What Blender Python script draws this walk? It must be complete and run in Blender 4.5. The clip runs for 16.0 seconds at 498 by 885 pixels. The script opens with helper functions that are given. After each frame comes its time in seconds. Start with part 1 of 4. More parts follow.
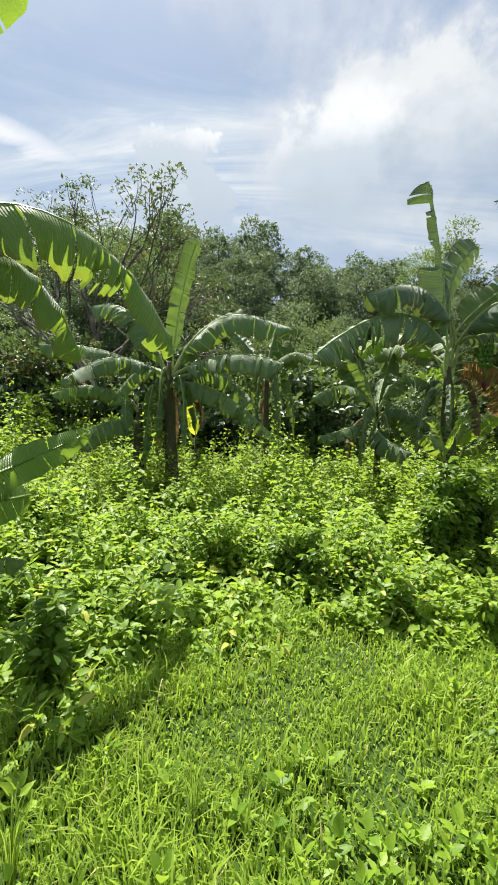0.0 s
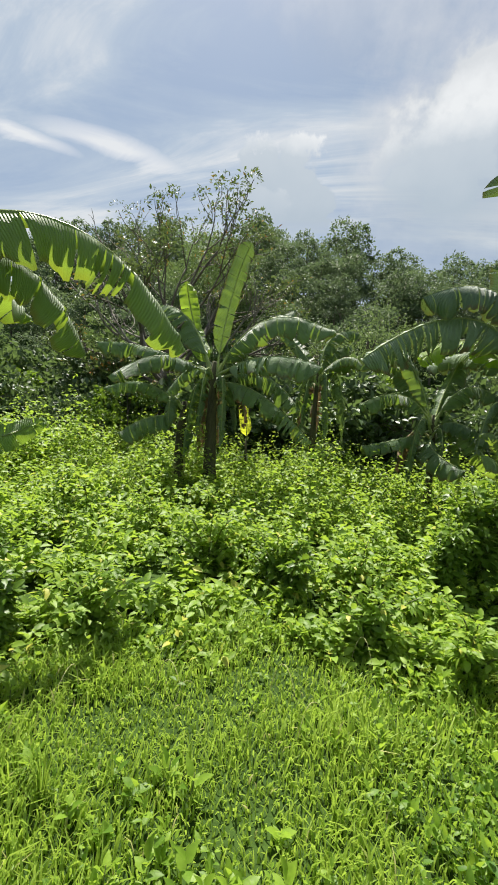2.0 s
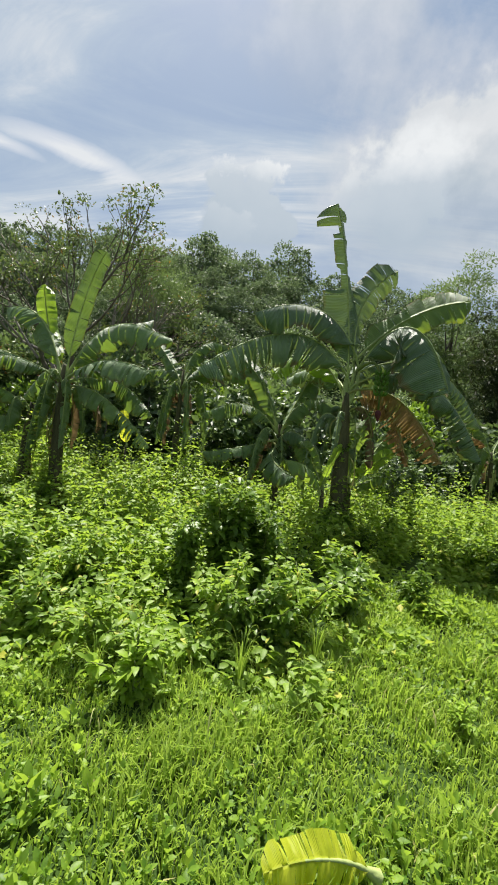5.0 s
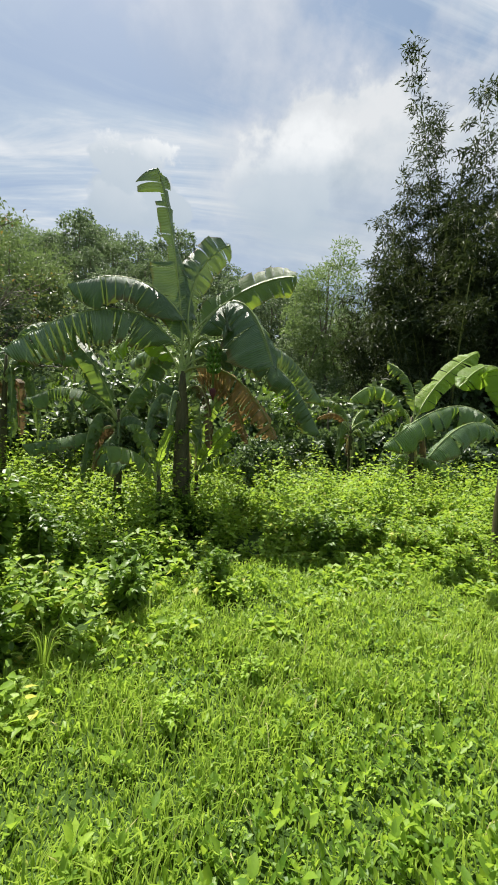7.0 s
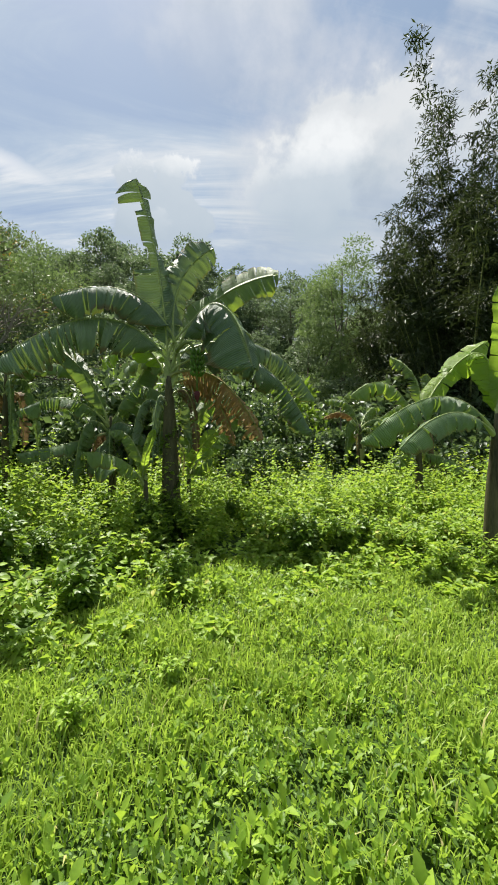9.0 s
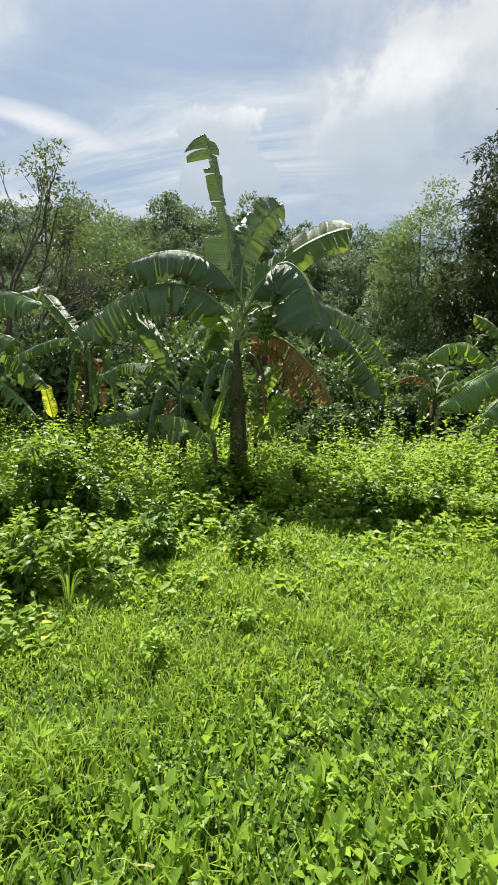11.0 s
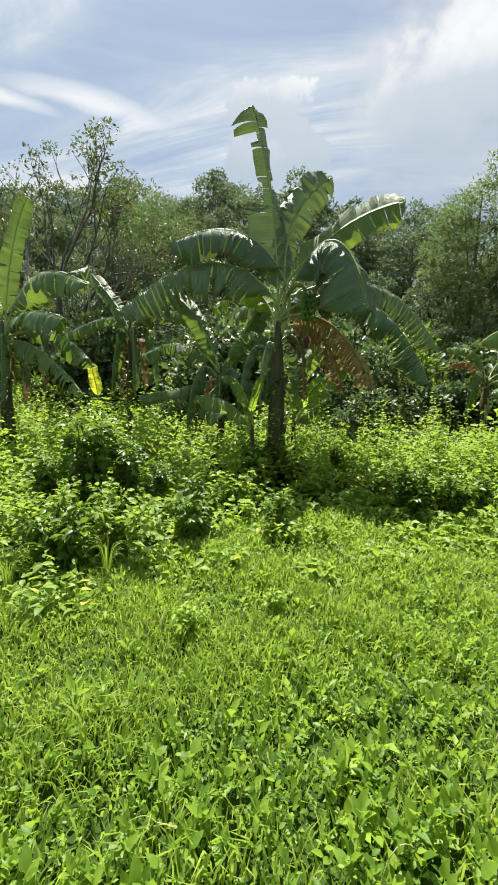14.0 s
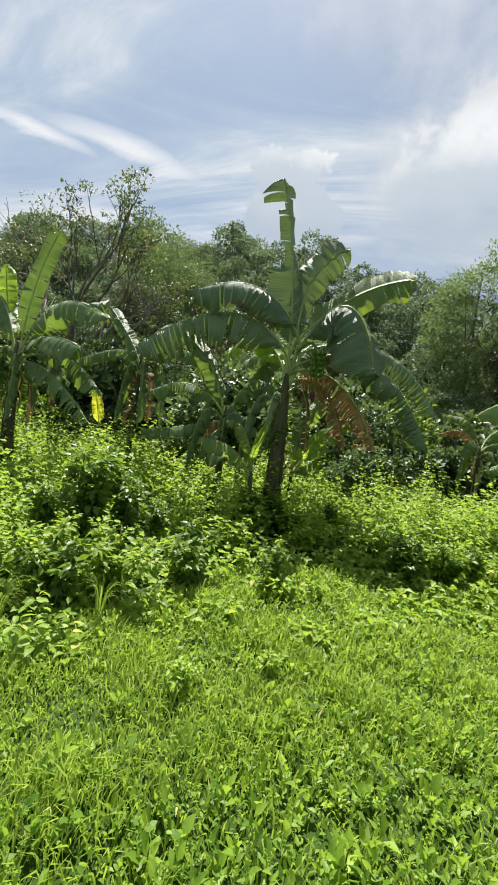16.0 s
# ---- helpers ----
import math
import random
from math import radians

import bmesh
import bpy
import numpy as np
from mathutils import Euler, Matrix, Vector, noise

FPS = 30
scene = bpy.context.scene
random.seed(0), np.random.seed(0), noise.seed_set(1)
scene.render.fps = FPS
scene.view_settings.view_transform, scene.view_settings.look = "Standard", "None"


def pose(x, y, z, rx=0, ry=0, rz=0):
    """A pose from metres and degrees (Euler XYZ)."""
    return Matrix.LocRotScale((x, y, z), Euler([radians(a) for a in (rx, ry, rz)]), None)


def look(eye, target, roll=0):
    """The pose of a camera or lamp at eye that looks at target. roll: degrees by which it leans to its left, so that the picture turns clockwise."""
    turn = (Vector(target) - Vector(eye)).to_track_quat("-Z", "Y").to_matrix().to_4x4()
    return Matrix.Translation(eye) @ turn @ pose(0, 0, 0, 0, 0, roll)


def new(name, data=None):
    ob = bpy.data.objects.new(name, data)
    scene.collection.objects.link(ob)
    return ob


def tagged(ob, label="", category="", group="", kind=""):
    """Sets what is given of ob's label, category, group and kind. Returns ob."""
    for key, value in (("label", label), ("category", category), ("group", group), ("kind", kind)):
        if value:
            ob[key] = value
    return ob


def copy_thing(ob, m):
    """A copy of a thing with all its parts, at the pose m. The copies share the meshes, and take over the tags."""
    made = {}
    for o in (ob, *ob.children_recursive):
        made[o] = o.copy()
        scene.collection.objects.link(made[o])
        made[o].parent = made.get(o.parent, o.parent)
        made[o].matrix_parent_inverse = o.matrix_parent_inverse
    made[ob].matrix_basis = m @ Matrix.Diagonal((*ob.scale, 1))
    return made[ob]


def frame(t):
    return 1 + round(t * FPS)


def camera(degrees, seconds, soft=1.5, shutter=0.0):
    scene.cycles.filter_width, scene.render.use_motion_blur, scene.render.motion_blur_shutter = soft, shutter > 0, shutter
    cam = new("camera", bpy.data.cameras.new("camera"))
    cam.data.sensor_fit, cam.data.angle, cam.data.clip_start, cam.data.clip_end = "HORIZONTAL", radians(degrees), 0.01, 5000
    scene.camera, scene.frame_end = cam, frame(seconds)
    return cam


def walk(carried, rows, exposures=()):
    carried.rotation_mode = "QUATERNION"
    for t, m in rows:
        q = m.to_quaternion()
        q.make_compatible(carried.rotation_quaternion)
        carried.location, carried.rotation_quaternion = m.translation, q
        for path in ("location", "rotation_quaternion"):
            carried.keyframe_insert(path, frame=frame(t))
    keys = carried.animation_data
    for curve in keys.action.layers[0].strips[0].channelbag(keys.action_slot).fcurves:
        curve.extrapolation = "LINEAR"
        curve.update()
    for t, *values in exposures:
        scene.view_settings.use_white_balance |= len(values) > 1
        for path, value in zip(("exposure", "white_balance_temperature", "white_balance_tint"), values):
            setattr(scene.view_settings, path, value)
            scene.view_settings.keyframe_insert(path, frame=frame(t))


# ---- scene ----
cam = camera(63.7, 16.0, soft=1.8)
PATH = [
    (0, (0.198, 0.965, 1.351), (0.302, 2.962, 1.3), 1.2),
    (0.5, (0.236, 1.04, 1.368), (0.227, 3.039, 1.301), 2.8),
    (1, (0.372, 1.076, 1.37), (0.23, 3.069, 1.286), 4.0),
    (1.5, (0.671, 1.071, 1.365), (0.43, 3.055, 1.287), 4.8),
    (2, (0.926, 1.061, 1.386), (0.632, 3.038, 1.328), 5.3),
    (2.5, (1.265, 1.083, 1.377), (0.945, 3.056, 1.344), 5.6),
    (3, (1.593, 1.022, 1.367), (1.259, 2.994, 1.359), 5.6),
    (3.5, (1.93, 0.972, 1.37), (1.615, 2.947, 1.377), 5.8),
    (4, (2.335, 0.995, 1.381), (2.099, 2.981, 1.405), 6.2),
    (4.2, (2.447, 0.996, 1.401), (2.238, 2.985, 1.429), 6.5),
    (6.3, (3.698, 1.309, 1.435), (3.866, 3.301, 1.49), 5.4),
    (6.5, (3.807, 1.32, 1.438), (4.033, 3.307, 1.485), 5.0),
    (7, (4.12, 1.368, 1.427), (4.467, 3.338, 1.446), 2.5),
    (7.5, (4.375, 1.425, 1.431), (4.726, 3.394, 1.455), 1.6),
    (8, (4.6, 1.372, 1.396), (4.9, 3.349, 1.447), 1.2),
    (8.2, (4.682, 1.342, 1.371), (4.952, 3.323, 1.42), 1.1),
    (10.3, (4.867, 1.301, 1.407), (4.944, 3.3, 1.406), -0.2),
    (10.5, (4.838, 1.294, 1.385), (4.874, 3.293, 1.355), 0.0),
    (11, (4.757, 1.324, 1.35), (4.643, 3.317, 1.221), 0.9),
    (11.5, (4.734, 1.351, 1.343), (4.522, 3.328, 1.125), 1.2),
    (12, (4.765, 1.318, 1.335), (4.531, 3.289, 1.088), 1.2),
    (12.5, (4.761, 1.333, 1.331), (4.516, 3.302, 1.085), 1.4),
    (13, (4.762, 1.337, 1.337), (4.503, 3.305, 1.089), 1.7),
    (13.5, (4.76, 1.336, 1.34), (4.486, 3.303, 1.1), 1.9),
    (14, (4.767, 1.351, 1.336), (4.467, 3.317, 1.119), 2.5),
    (14.5, (4.77, 1.324, 1.341), (4.421, 3.287, 1.182), 4.0),
    (15, (4.679, 1.338, 1.377), (4.27, 3.294, 1.296), 6.5),
    (15.5, (4.624, 1.322, 1.442), (4.185, 3.272, 1.393), 9.5),
    (16, (4.609, 1.277, 1.428), (4.338, 3.258, 1.41), 9.0),
]
walk(cam, [(t, look(eye, target, roll)) for t, eye, target, roll in PATH], [(0, 1.40), (0.6, 1.25), (2.5, 1.15), (4.2, 1.13), (7.5, 1.24), (10.5, 1.22), (12.5, 1.34), (16, 1.25)])

# ---- world, sun ----
SUN_EL, SUN_AZ = 63.0, -20.0          # degrees above the horizon; from +y towards +x
sky_dir = Vector((math.sin(radians(SUN_AZ)) * math.cos(radians(SUN_EL)), math.cos(radians(SUN_AZ)) * math.cos(radians(SUN_EL)), math.sin(radians(SUN_EL))))
sun = new("sun", bpy.data.lights.new("sun", "SUN"))
sun.data.energy, sun.data.angle, sun.data.color = 5.0, radians(0.6), (1.0, 0.95, 0.86)
sun.matrix_world = look(sky_dir * 60, (0, 0, 0))


class Nodes:
    """A small wrapper that adds and joins shader nodes."""

    def __init__(self, tree):
        self.tree = tree
        tree.nodes.clear()

    def add(self, kind, **values):
        n = self.tree.nodes.new(kind)
        for key, value in values.items():
            slot = n.inputs.get(key) or n.inputs.get(key.replace("_", " "))
            if slot is None:
                setattr(n, key, value)
            elif isinstance(value, bpy.types.NodeSocket):
                self.tree.links.new(value, slot)
            else:
                slot.default_value = value
        return n

    def join(self, a, b):
        self.tree.links.new(a, b)

    def math(self, op, a, b=0.0):
        n = self.tree.nodes.new("ShaderNodeMath")
        n.operation = op
        for i, v in enumerate((a, b)):
            if isinstance(v, bpy.types.NodeSocket):
                self.join(v, n.inputs[i])
            else:
                n.inputs[i].default_value = v
        return n.outputs[0]

    def ramp(self, fac, *stops):
        n = self.tree.nodes.new("ShaderNodeValToRGB")
        self.join(fac, n.inputs[0])
        while len(n.color_ramp.elements) < len(stops):
            n.color_ramp.elements.new(0.5)
        for el, (pos, col) in zip(n.color_ramp.elements, stops):
            el.position, el.color = pos, (*col, 1) if len(col) == 3 else col
        return n.outputs[0]

    def mix(self, fac, a, b, blend="MIX"):
        n = self.tree.nodes.new("ShaderNodeMix")
        n.data_type, n.blend_type = "RGBA", blend
        for slot, v in ((n.inputs[0], fac), (n.inputs[6], a), (n.inputs[7], b)):
            if isinstance(v, bpy.types.NodeSocket):
                self.join(v, slot)
            else:
                slot.default_value = v if isinstance(v, (int, float)) else (*v, 1)
        return n.outputs[2]


def build_sky():
    world = bpy.data.worlds.new("sky")
    scene.world = world
    world.use_nodes = True
    n = Nodes(world.node_tree)
    sky = n.add("ShaderNodeTexSky", sky_type="NISHITA", sun_disc=False, sun_elevation=radians(SUN_EL), sun_rotation=radians(SUN_AZ), air_density=1.0, dust_density=1.6)
    clear = n.add("ShaderNodeBackground", Color=sky.outputs[0], Strength=0.05)
    co = n.add("ShaderNodeTexCoord")
    sep = n.add("ShaderNodeSeparateXYZ", Vector=co.outputs["Generated"])
    up = n.math("ADD", n.math("MAXIMUM", sep.outputs[2], 0.0), 0.22)
    flat = n.add("ShaderNodeCombineXYZ", X=n.math("DIVIDE", sep.outputs[0], up), Y=n.math("DIVIDE", sep.outputs[1], up), Z=3.1)
    broad = n.add("ShaderNodeTexNoise", Vector=flat.outputs[0], Scale=0.95, Detail=9.0, Roughness=0.56, Distortion=0.5)
    stretch = n.add("ShaderNodeMapping", Vector=flat.outputs[0], Location=(0.8, 0.5, 0.0), Rotation=(0, 0, radians(38)), Scale=(0.5, 2.4, 1.0))
    wisps = n.add("ShaderNodeTexNoise", Vector=stretch.outputs[0], Scale=1.3, Detail=8.0, Roughness=0.62, Distortion=0.9)
    puffs = n.add("ShaderNodeTexNoise", Vector=co.outputs["Generated"], Scale=4.2, Detail=10.0, Roughness=0.5, Distortion=0.15)
    puffs2 = n.add("ShaderNodeTexNoise", Vector=co.outputs["Generated"], Scale=14.0, Detail=8.0, Roughness=0.55)
    billow = n.math("ADD", n.math("MULTIPLY", puffs.outputs[0], 0.55), n.math("MULTIPLY", puffs2.outputs[0], 0.45))

    def heap(way, size, soft, crisp):
        """A heaped cloud in that direction: how much it covers, and its tone from lit top to grey foot."""
        d = Vector(way).normalized()
        far = n.add("ShaderNodeVectorMath", operation="DISTANCE")
        n.join(co.outputs["Generated"], far.inputs[0])
        far.inputs[1].default_value = d
        r = n.math("ADD", far.outputs["Value"], n.math("MULTIPLY", n.math("SUBTRACT", billow, 0.5), 0.30 + 0.9 * size))
        cover = n.ramp(n.math("DIVIDE", r, size), (1.0 - soft, (1, 1, 1)), (1.0, (0, 0, 0)))
        cover = n.math("MULTIPLY", cover, n.ramp(n.math("ADD", n.math("MULTIPLY", n.math("DIVIDE", n.math("SUBTRACT", sep.outputs[2], d.z), size), 0.5), 0.5), (0.02 if crisp else 0.18, (0, 0, 0)), (0.30 if crisp else 0.62, (1, 1, 1))))
        rise = n.math("ADD", n.math("DIVIDE", n.math("SUBTRACT", sep.outputs[2], d.z), size), n.math("MULTIPLY", n.math("SUBTRACT", 0.5, billow), 1.2 if crisp else 2.6))
        if crisp:
            return cover, n.ramp(n.math("ADD", n.math("MULTIPLY", rise, 0.5), 0.5), (0.35, (0.60, 0.70, 0.80)), (0.66, (0.72, 0.80, 0.88)), (0.84, (1.06, 1.09, 1.11)))
        return cover, n.ramp(n.math("ADD", n.math("MULTIPLY", rise, 0.5), 0.5), (0.30, (0.46, 0.56, 0.68)), (0.55, (0.66, 0.74, 0.82)), (0.80, (0.92, 0.95, 0.98)))

    def streak(left, right, wide):
        """A long thin cloud between two directions, frayed along its edges."""
        p, q = Vector(left).normalized(), Vector(right).normalized()
        along = (q - p).normalized()
        mid = (p + q) / 2
        across = along.cross(mid).normalized()
        off = n.add("ShaderNodeVectorMath", operation="SUBTRACT")
        n.join(co.outputs["Generated"], off.inputs[0])
        off.inputs[1].default_value = mid
        dots = []
        for axis, size in ((along, (q - p).length / 2), (across, wide)):
            d = n.add("ShaderNodeVectorMath", operation="DOT_PRODUCT")
            n.join(off.outputs[0], d.inputs[0])
            d.inputs[1].default_value = axis / size
            dots.append(d.outputs["Value"])
        side = n.math("ADD", dots[1], n.math("MULTIPLY", n.math("SUBTRACT", wisps.outputs[0], 0.5), 7.0))
        reach = n.math("ADD", n.math("POWER", n.math("ABSOLUTE", dots[0]), 2.0), n.math("POWER", n.math("ABSOLUTE", side), 2.0))
        return n.ramp(reach, (0.05, (1, 1, 1)), (1.0, (0, 0, 0)))

    thin = n.math("ADD", n.math("MULTIPLY", broad.outputs[0], 0.25), n.math("MULTIPLY", wisps.outputs[0], 0.75))
    veil = n.ramp(thin, (0.42, (0.72, 0.72, 0.72)), (0.57, (1, 1, 1)))
    tone = n.ramp(thin, (0.42, (0.38, 0.53, 0.74)), (0.50, (0.60, 0.72, 0.86)), (0.58, (0.97, 1.0, 1.03)))
    haze = n.ramp(sep.outputs[2], (0.26, (0.85, 0.85, 0.85)), (0.55, (0, 0, 0)))
    tone = n.mix(n.math("MULTIPLY", haze, 0.75), tone, (0.74, 0.83, 0.92))
    mask = n.math("MAXIMUM", veil, haze)
    for way, size, soft, crisp in (((0.34, 0.80, 0.46), 0.40, 0.45, False), ((0.04, 0.675, 0.735), 0.22, 0.6, False), ((0.62, 0.70, 0.60), 0.20, 0.5, False), ((0.22, 0.80, 0.51), 0.13, 0.4, True), ((-0.120, 0.846, 0.510), 0.120, 0.10, True), ((-0.175, 0.85, 0.487), 0.07, 0.2, True)):
        cover, shade = heap(way, size, soft, crisp)
        tone = n.mix(cover, tone, shade)
        mask = n.math("MAXIMUM", mask, cover)
    for left, right, wide in (((-0.56, 0.66, 0.515), (-0.29, 0.80, 0.515), 0.022), ((-0.66, 0.60, 0.50), (-0.46, 0.70, 0.47), 0.016)):
        cover = streak(left, right, wide)
        tone = n.mix(n.math("MULTIPLY", cover, 0.85), tone, (1.06, 1.08, 1.10))
        mask = n.math("MAXIMUM", mask, cover)
    cloud = n.add("ShaderNodeBackground", Color=tone, Strength=0.36)
    both = n.add("ShaderNodeMixShader", Fac=mask)
    n.join(clear.outputs[0], both.inputs[1]), n.join(cloud.outputs[0], both.inputs[2])
    n.join(both.outputs[0], n.add("ShaderNodeOutputWorld").inputs[0])


build_sky()


# ---- materials ----
def leaf_material(name, dark, light, glow, gloss=0.45, through_part=0.4, patch=1.2, dry=None, dry_at=0.8):
    """Foliage: two-scale colour, translucent tissue, waxy face. dry: colour of scattered dead leaves."""
    m = bpy.data.materials.new(name)
    m.use_nodes = True
    n = Nodes(m.node_tree)
    geo, info, co = n.add("ShaderNodeNewGeometry"), n.add("ShaderNodeObjectInfo"), n.add("ShaderNodeTexCoord")
    patchy = n.add("ShaderNodeTexNoise", Vector=geo.outputs["Position"], Scale=patch, Detail=3.0)
    grain = n.add("ShaderNodeTexNoise", Vector=geo.outputs["Position"], Scale=70.0, Detail=2.0)
    k = n.math("ADD", n.math("MULTIPLY", geo.outputs["Random Per Island"], 0.5), n.math("MULTIPLY", patchy.outputs[0], 0.45))
    k = n.math("ADD", k, n.math("MULTIPLY", n.math("SUBTRACT", grain.outputs[0], 0.5), 0.25))
    k = n.math("ADD", k, n.math("MULTIPLY", n.math("SUBTRACT", info.outputs["Random"], 0.5), 0.3))
    col = n.mix(k, dark, light)
    if dry:
        old = n.math("GREATER_THAN", n.math("FRACT", n.math("MULTIPLY", geo.outputs["Random Per Island"], 17.3)), dry_at)
        col = n.mix(old, col, dry)
    bump = n.add("ShaderNodeBump", Height=grain.outputs[0], Strength=0.15, Distance=0.01)
    face = n.add("ShaderNodeBsdfPrincipled", Base_Color=col, Roughness=gloss, Specular_IOR_Level=0.28, Normal=bump.outputs[0])
    lit = n.add("ShaderNodeBsdfTranslucent", Color=n.mix(0.5, col, glow))
    both = n.add("ShaderNodeMixShader", Fac=through_part)
    n.join(face.outputs[0], both.inputs[1]), n.join(lit.outputs[0], both.inputs[2])
    n.join(both.outputs[0], n.add("ShaderNodeOutputMaterial").inputs[0])
    return m


def banana_material(name, dark, light, glow, through_part, gloss=0.38, edge=None):
    """Banana blade: fine cross veins, pale strip at the midrib, browned rim. UV: u along, v from midrib to rim."""
    m = bpy.data.materials.new(name)
    m.use_nodes = True
    n = Nodes(m.node_tree)
    geo, co, info = n.add("ShaderNodeNewGeometry"), n.add("ShaderNodeTexCoord"), n.add("ShaderNodeObjectInfo")
    sep = n.add("ShaderNodeSeparateXYZ", Vector=co.outputs["UV"])
    veins = n.add("ShaderNodeTexWave", Vector=n.add("ShaderNodeMapping", Vector=co.outputs["UV"], Scale=(1, 0.12, 1)).outputs[0], Scale=34.0, Distortion=1.2, Detail=2.0, Detail_Scale=1.5)
    blotch = n.add("ShaderNodeTexNoise", Vector=geo.outputs["Position"], Scale=3.0, Detail=6.0, Roughness=0.6)
    bands = n.add("ShaderNodeTexNoise", Vector=n.add("ShaderNodeMapping", Vector=co.outputs["UV"], Scale=(14, 0.6, 1)).outputs[0], Scale=1.0, Detail=2.0)
    k = n.math("ADD", n.math("MULTIPLY", blotch.outputs[0], 0.45), n.math("MULTIPLY", bands.outputs[0], 0.55))
    k = n.math("ADD", k, n.math("MULTIPLY", n.math("SUBTRACT", info.outputs["Random"], 0.5), 0.25))
    col = n.mix(n.ramp(k, (0.3, (0, 0, 0)), (0.75, (1, 1, 1))), dark, light)
    col = n.mix(n.math("MULTIPLY", veins.outputs[0], 0.22), col, light)
    pale = n.ramp(sep.outputs[1], (0.0, (1, 1, 1)), (0.09, (0, 0, 0)))
    col = n.mix(n.math("MULTIPLY", pale, 0.55), col, (0.34, 0.42, 0.12))
    if edge:
        rim = n.math("ADD", sep.outputs[1], n.math("MULTIPLY", n.math("SUBTRACT", blotch.outputs[0], 0.5), 0.5))
        col = n.mix(n.ramp(rim, (0.86, (0, 0, 0)), (1.0, (1, 1, 1))), col, edge)
    bump = n.add("ShaderNodeBump", Height=n.math("ADD", veins.outputs[0], n.math("MULTIPLY", bands.outputs[0], 3.0)), Strength=0.6, Distance=0.016)
    face = n.add("ShaderNodeBsdfPrincipled", Base_Color=col, Roughness=gloss, Specular_IOR_Level=0.42, Normal=bump.outputs[0])
    lit = n.add("ShaderNodeBsdfTranslucent", Color=n.mix(0.6, col, glow))
    both = n.add("ShaderNodeMixShader", Fac=through_part)
    n.join(face.outputs[0], both.inputs[1]), n.join(lit.outputs[0], both.inputs[2])
    n.join(both.outputs[0], n.add("ShaderNodeOutputMaterial").inputs[0])
    return m


def solid_material(name, dark, light, rough=0.8, scale=6.0, stretch=(1, 1, 1), bump_size=0.02):
    m = bpy.data.materials.new(name)
    m.use_nodes = True
    n = Nodes(m.node_tree)
    co = n.add("ShaderNodeNewGeometry")
    mapped = n.add("ShaderNodeMapping", Vector=co.outputs["Position"], Scale=stretch)
    a = n.add("ShaderNodeTexNoise", Vector=mapped.outputs[0], Scale=scale, Detail=6.0, Roughness=0.65)
    b = n.add("ShaderNodeTexNoise", Vector=mapped.outputs[0], Scale=scale * 9, Detail=4.0)
    k = n.math("ADD", n.math("MULTIPLY", a.outputs[0], 0.65), n.math("MULTIPLY", b.outputs[0], 0.35))
    bump = n.add("ShaderNodeBump", Height=k, Strength=0.6, Distance=bump_size)
    face = n.add("ShaderNodeBsdfPrincipled", Base_Color=n.ramp(k, (0.32, dark), (0.68, light)), Roughness=rough, Specular_IOR_Level=0.2, Normal=bump.outputs[0])
    n.join(face.outputs[0], n.add("ShaderNodeOutputMaterial").inputs[0])
    return m


M_SOIL = solid_material("soil_and_litter", (0.014, 0.032, 0.004), (0.040, 0.075, 0.010), 0.95, 3.0, bump_size=0.05)
M_GRASS = leaf_material("grass_blade", (0.082, 0.160, 0.018), (0.35, 0.465, 0.055), (0.55, 0.77, 0.09), 0.46, 0.40, 0.9, dry=(0.46, 0.42, 0.18), dry_at=0.985)
M_WEED = leaf_material("weed_leaf", (0.048, 0.120, 0.014), (0.33, 0.47, 0.045), (0.56, 0.78, 0.07), 0.48, 0.42, 1.5)
M_UNDER = leaf_material("undergrowth_leaf", (0.06, 0.135, 0.014), (0.29, 0.41, 0.05), (0.55, 0.76, 0.07), 0.50, 0.40, 0.8, dry=(0.42, 0.42, 0.07), dry_at=0.97)
M_SHRUB = leaf_material("shrub_leaf", (0.030, 0.072, 0.010), (0.15, 0.25, 0.026), (0.34, 0.52, 0.04), 0.42, 0.34, 0.8)
M_DARK = leaf_material("dark_glossy_leaf", (0.034, 0.064, 0.030), (0.112, 0.168, 0.066), (0.22, 0.33, 0.07), 0.42, 0.30, 0.5)
# Blue-grey and lifted: the haze over the hill is put into this colour.
M_WOOD_LEAF = leaf_material("hazy_forest_leaf", (0.056, 0.088, 0.050), (0.155, 0.205, 0.102), (0.23, 0.33, 0.12), 0.6, 0.28, 0.25)
M_PALE = leaf_material("pale_feathery_leaf", (0.075, 0.125, 0.045), (0.175, 0.240, 0.085), (0.26, 0.37, 0.10), 0.55, 0.32, 0.3)
# Very dark: the deep shade of the clumps is put into the leaf colour.
M_BAMBOO = leaf_material("shaded_bamboo_leaf", (0.018, 0.030, 0.011), (0.055, 0.076, 0.025), (0.12, 0.16, 0.04), 0.6, 0.15, 0.3)
M_SPARSE = leaf_material("sparse_tree_leaf", (0.034, 0.056, 0.022), (0.095, 0.130, 0.045), (0.18, 0.25, 0.05), 0.5, 0.32, 0.8, dry=(0.30, 0.13, 0.03), dry_at=0.95)
M_BARK = solid_material("bark", (0.05, 0.043, 0.033), (0.16, 0.14, 0.11), 0.9, 5.0, (1, 1, 0.3))
M_DEADWOOD = solid_material("dead_wood", (0.12, 0.105, 0.09), (0.26, 0.235, 0.20), 0.9, 6.0, (1, 1, 0.4))
M_STEM = solid_material("green_stem", (0.06, 0.09, 0.02), (0.16, 0.20, 0.05), 0.6, 8.0)
M_CULM = solid_material("bamboo_culm", (0.09, 0.11, 0.03), (0.20, 0.22, 0.07), 0.45, 3.0, (1, 1, 0.3))
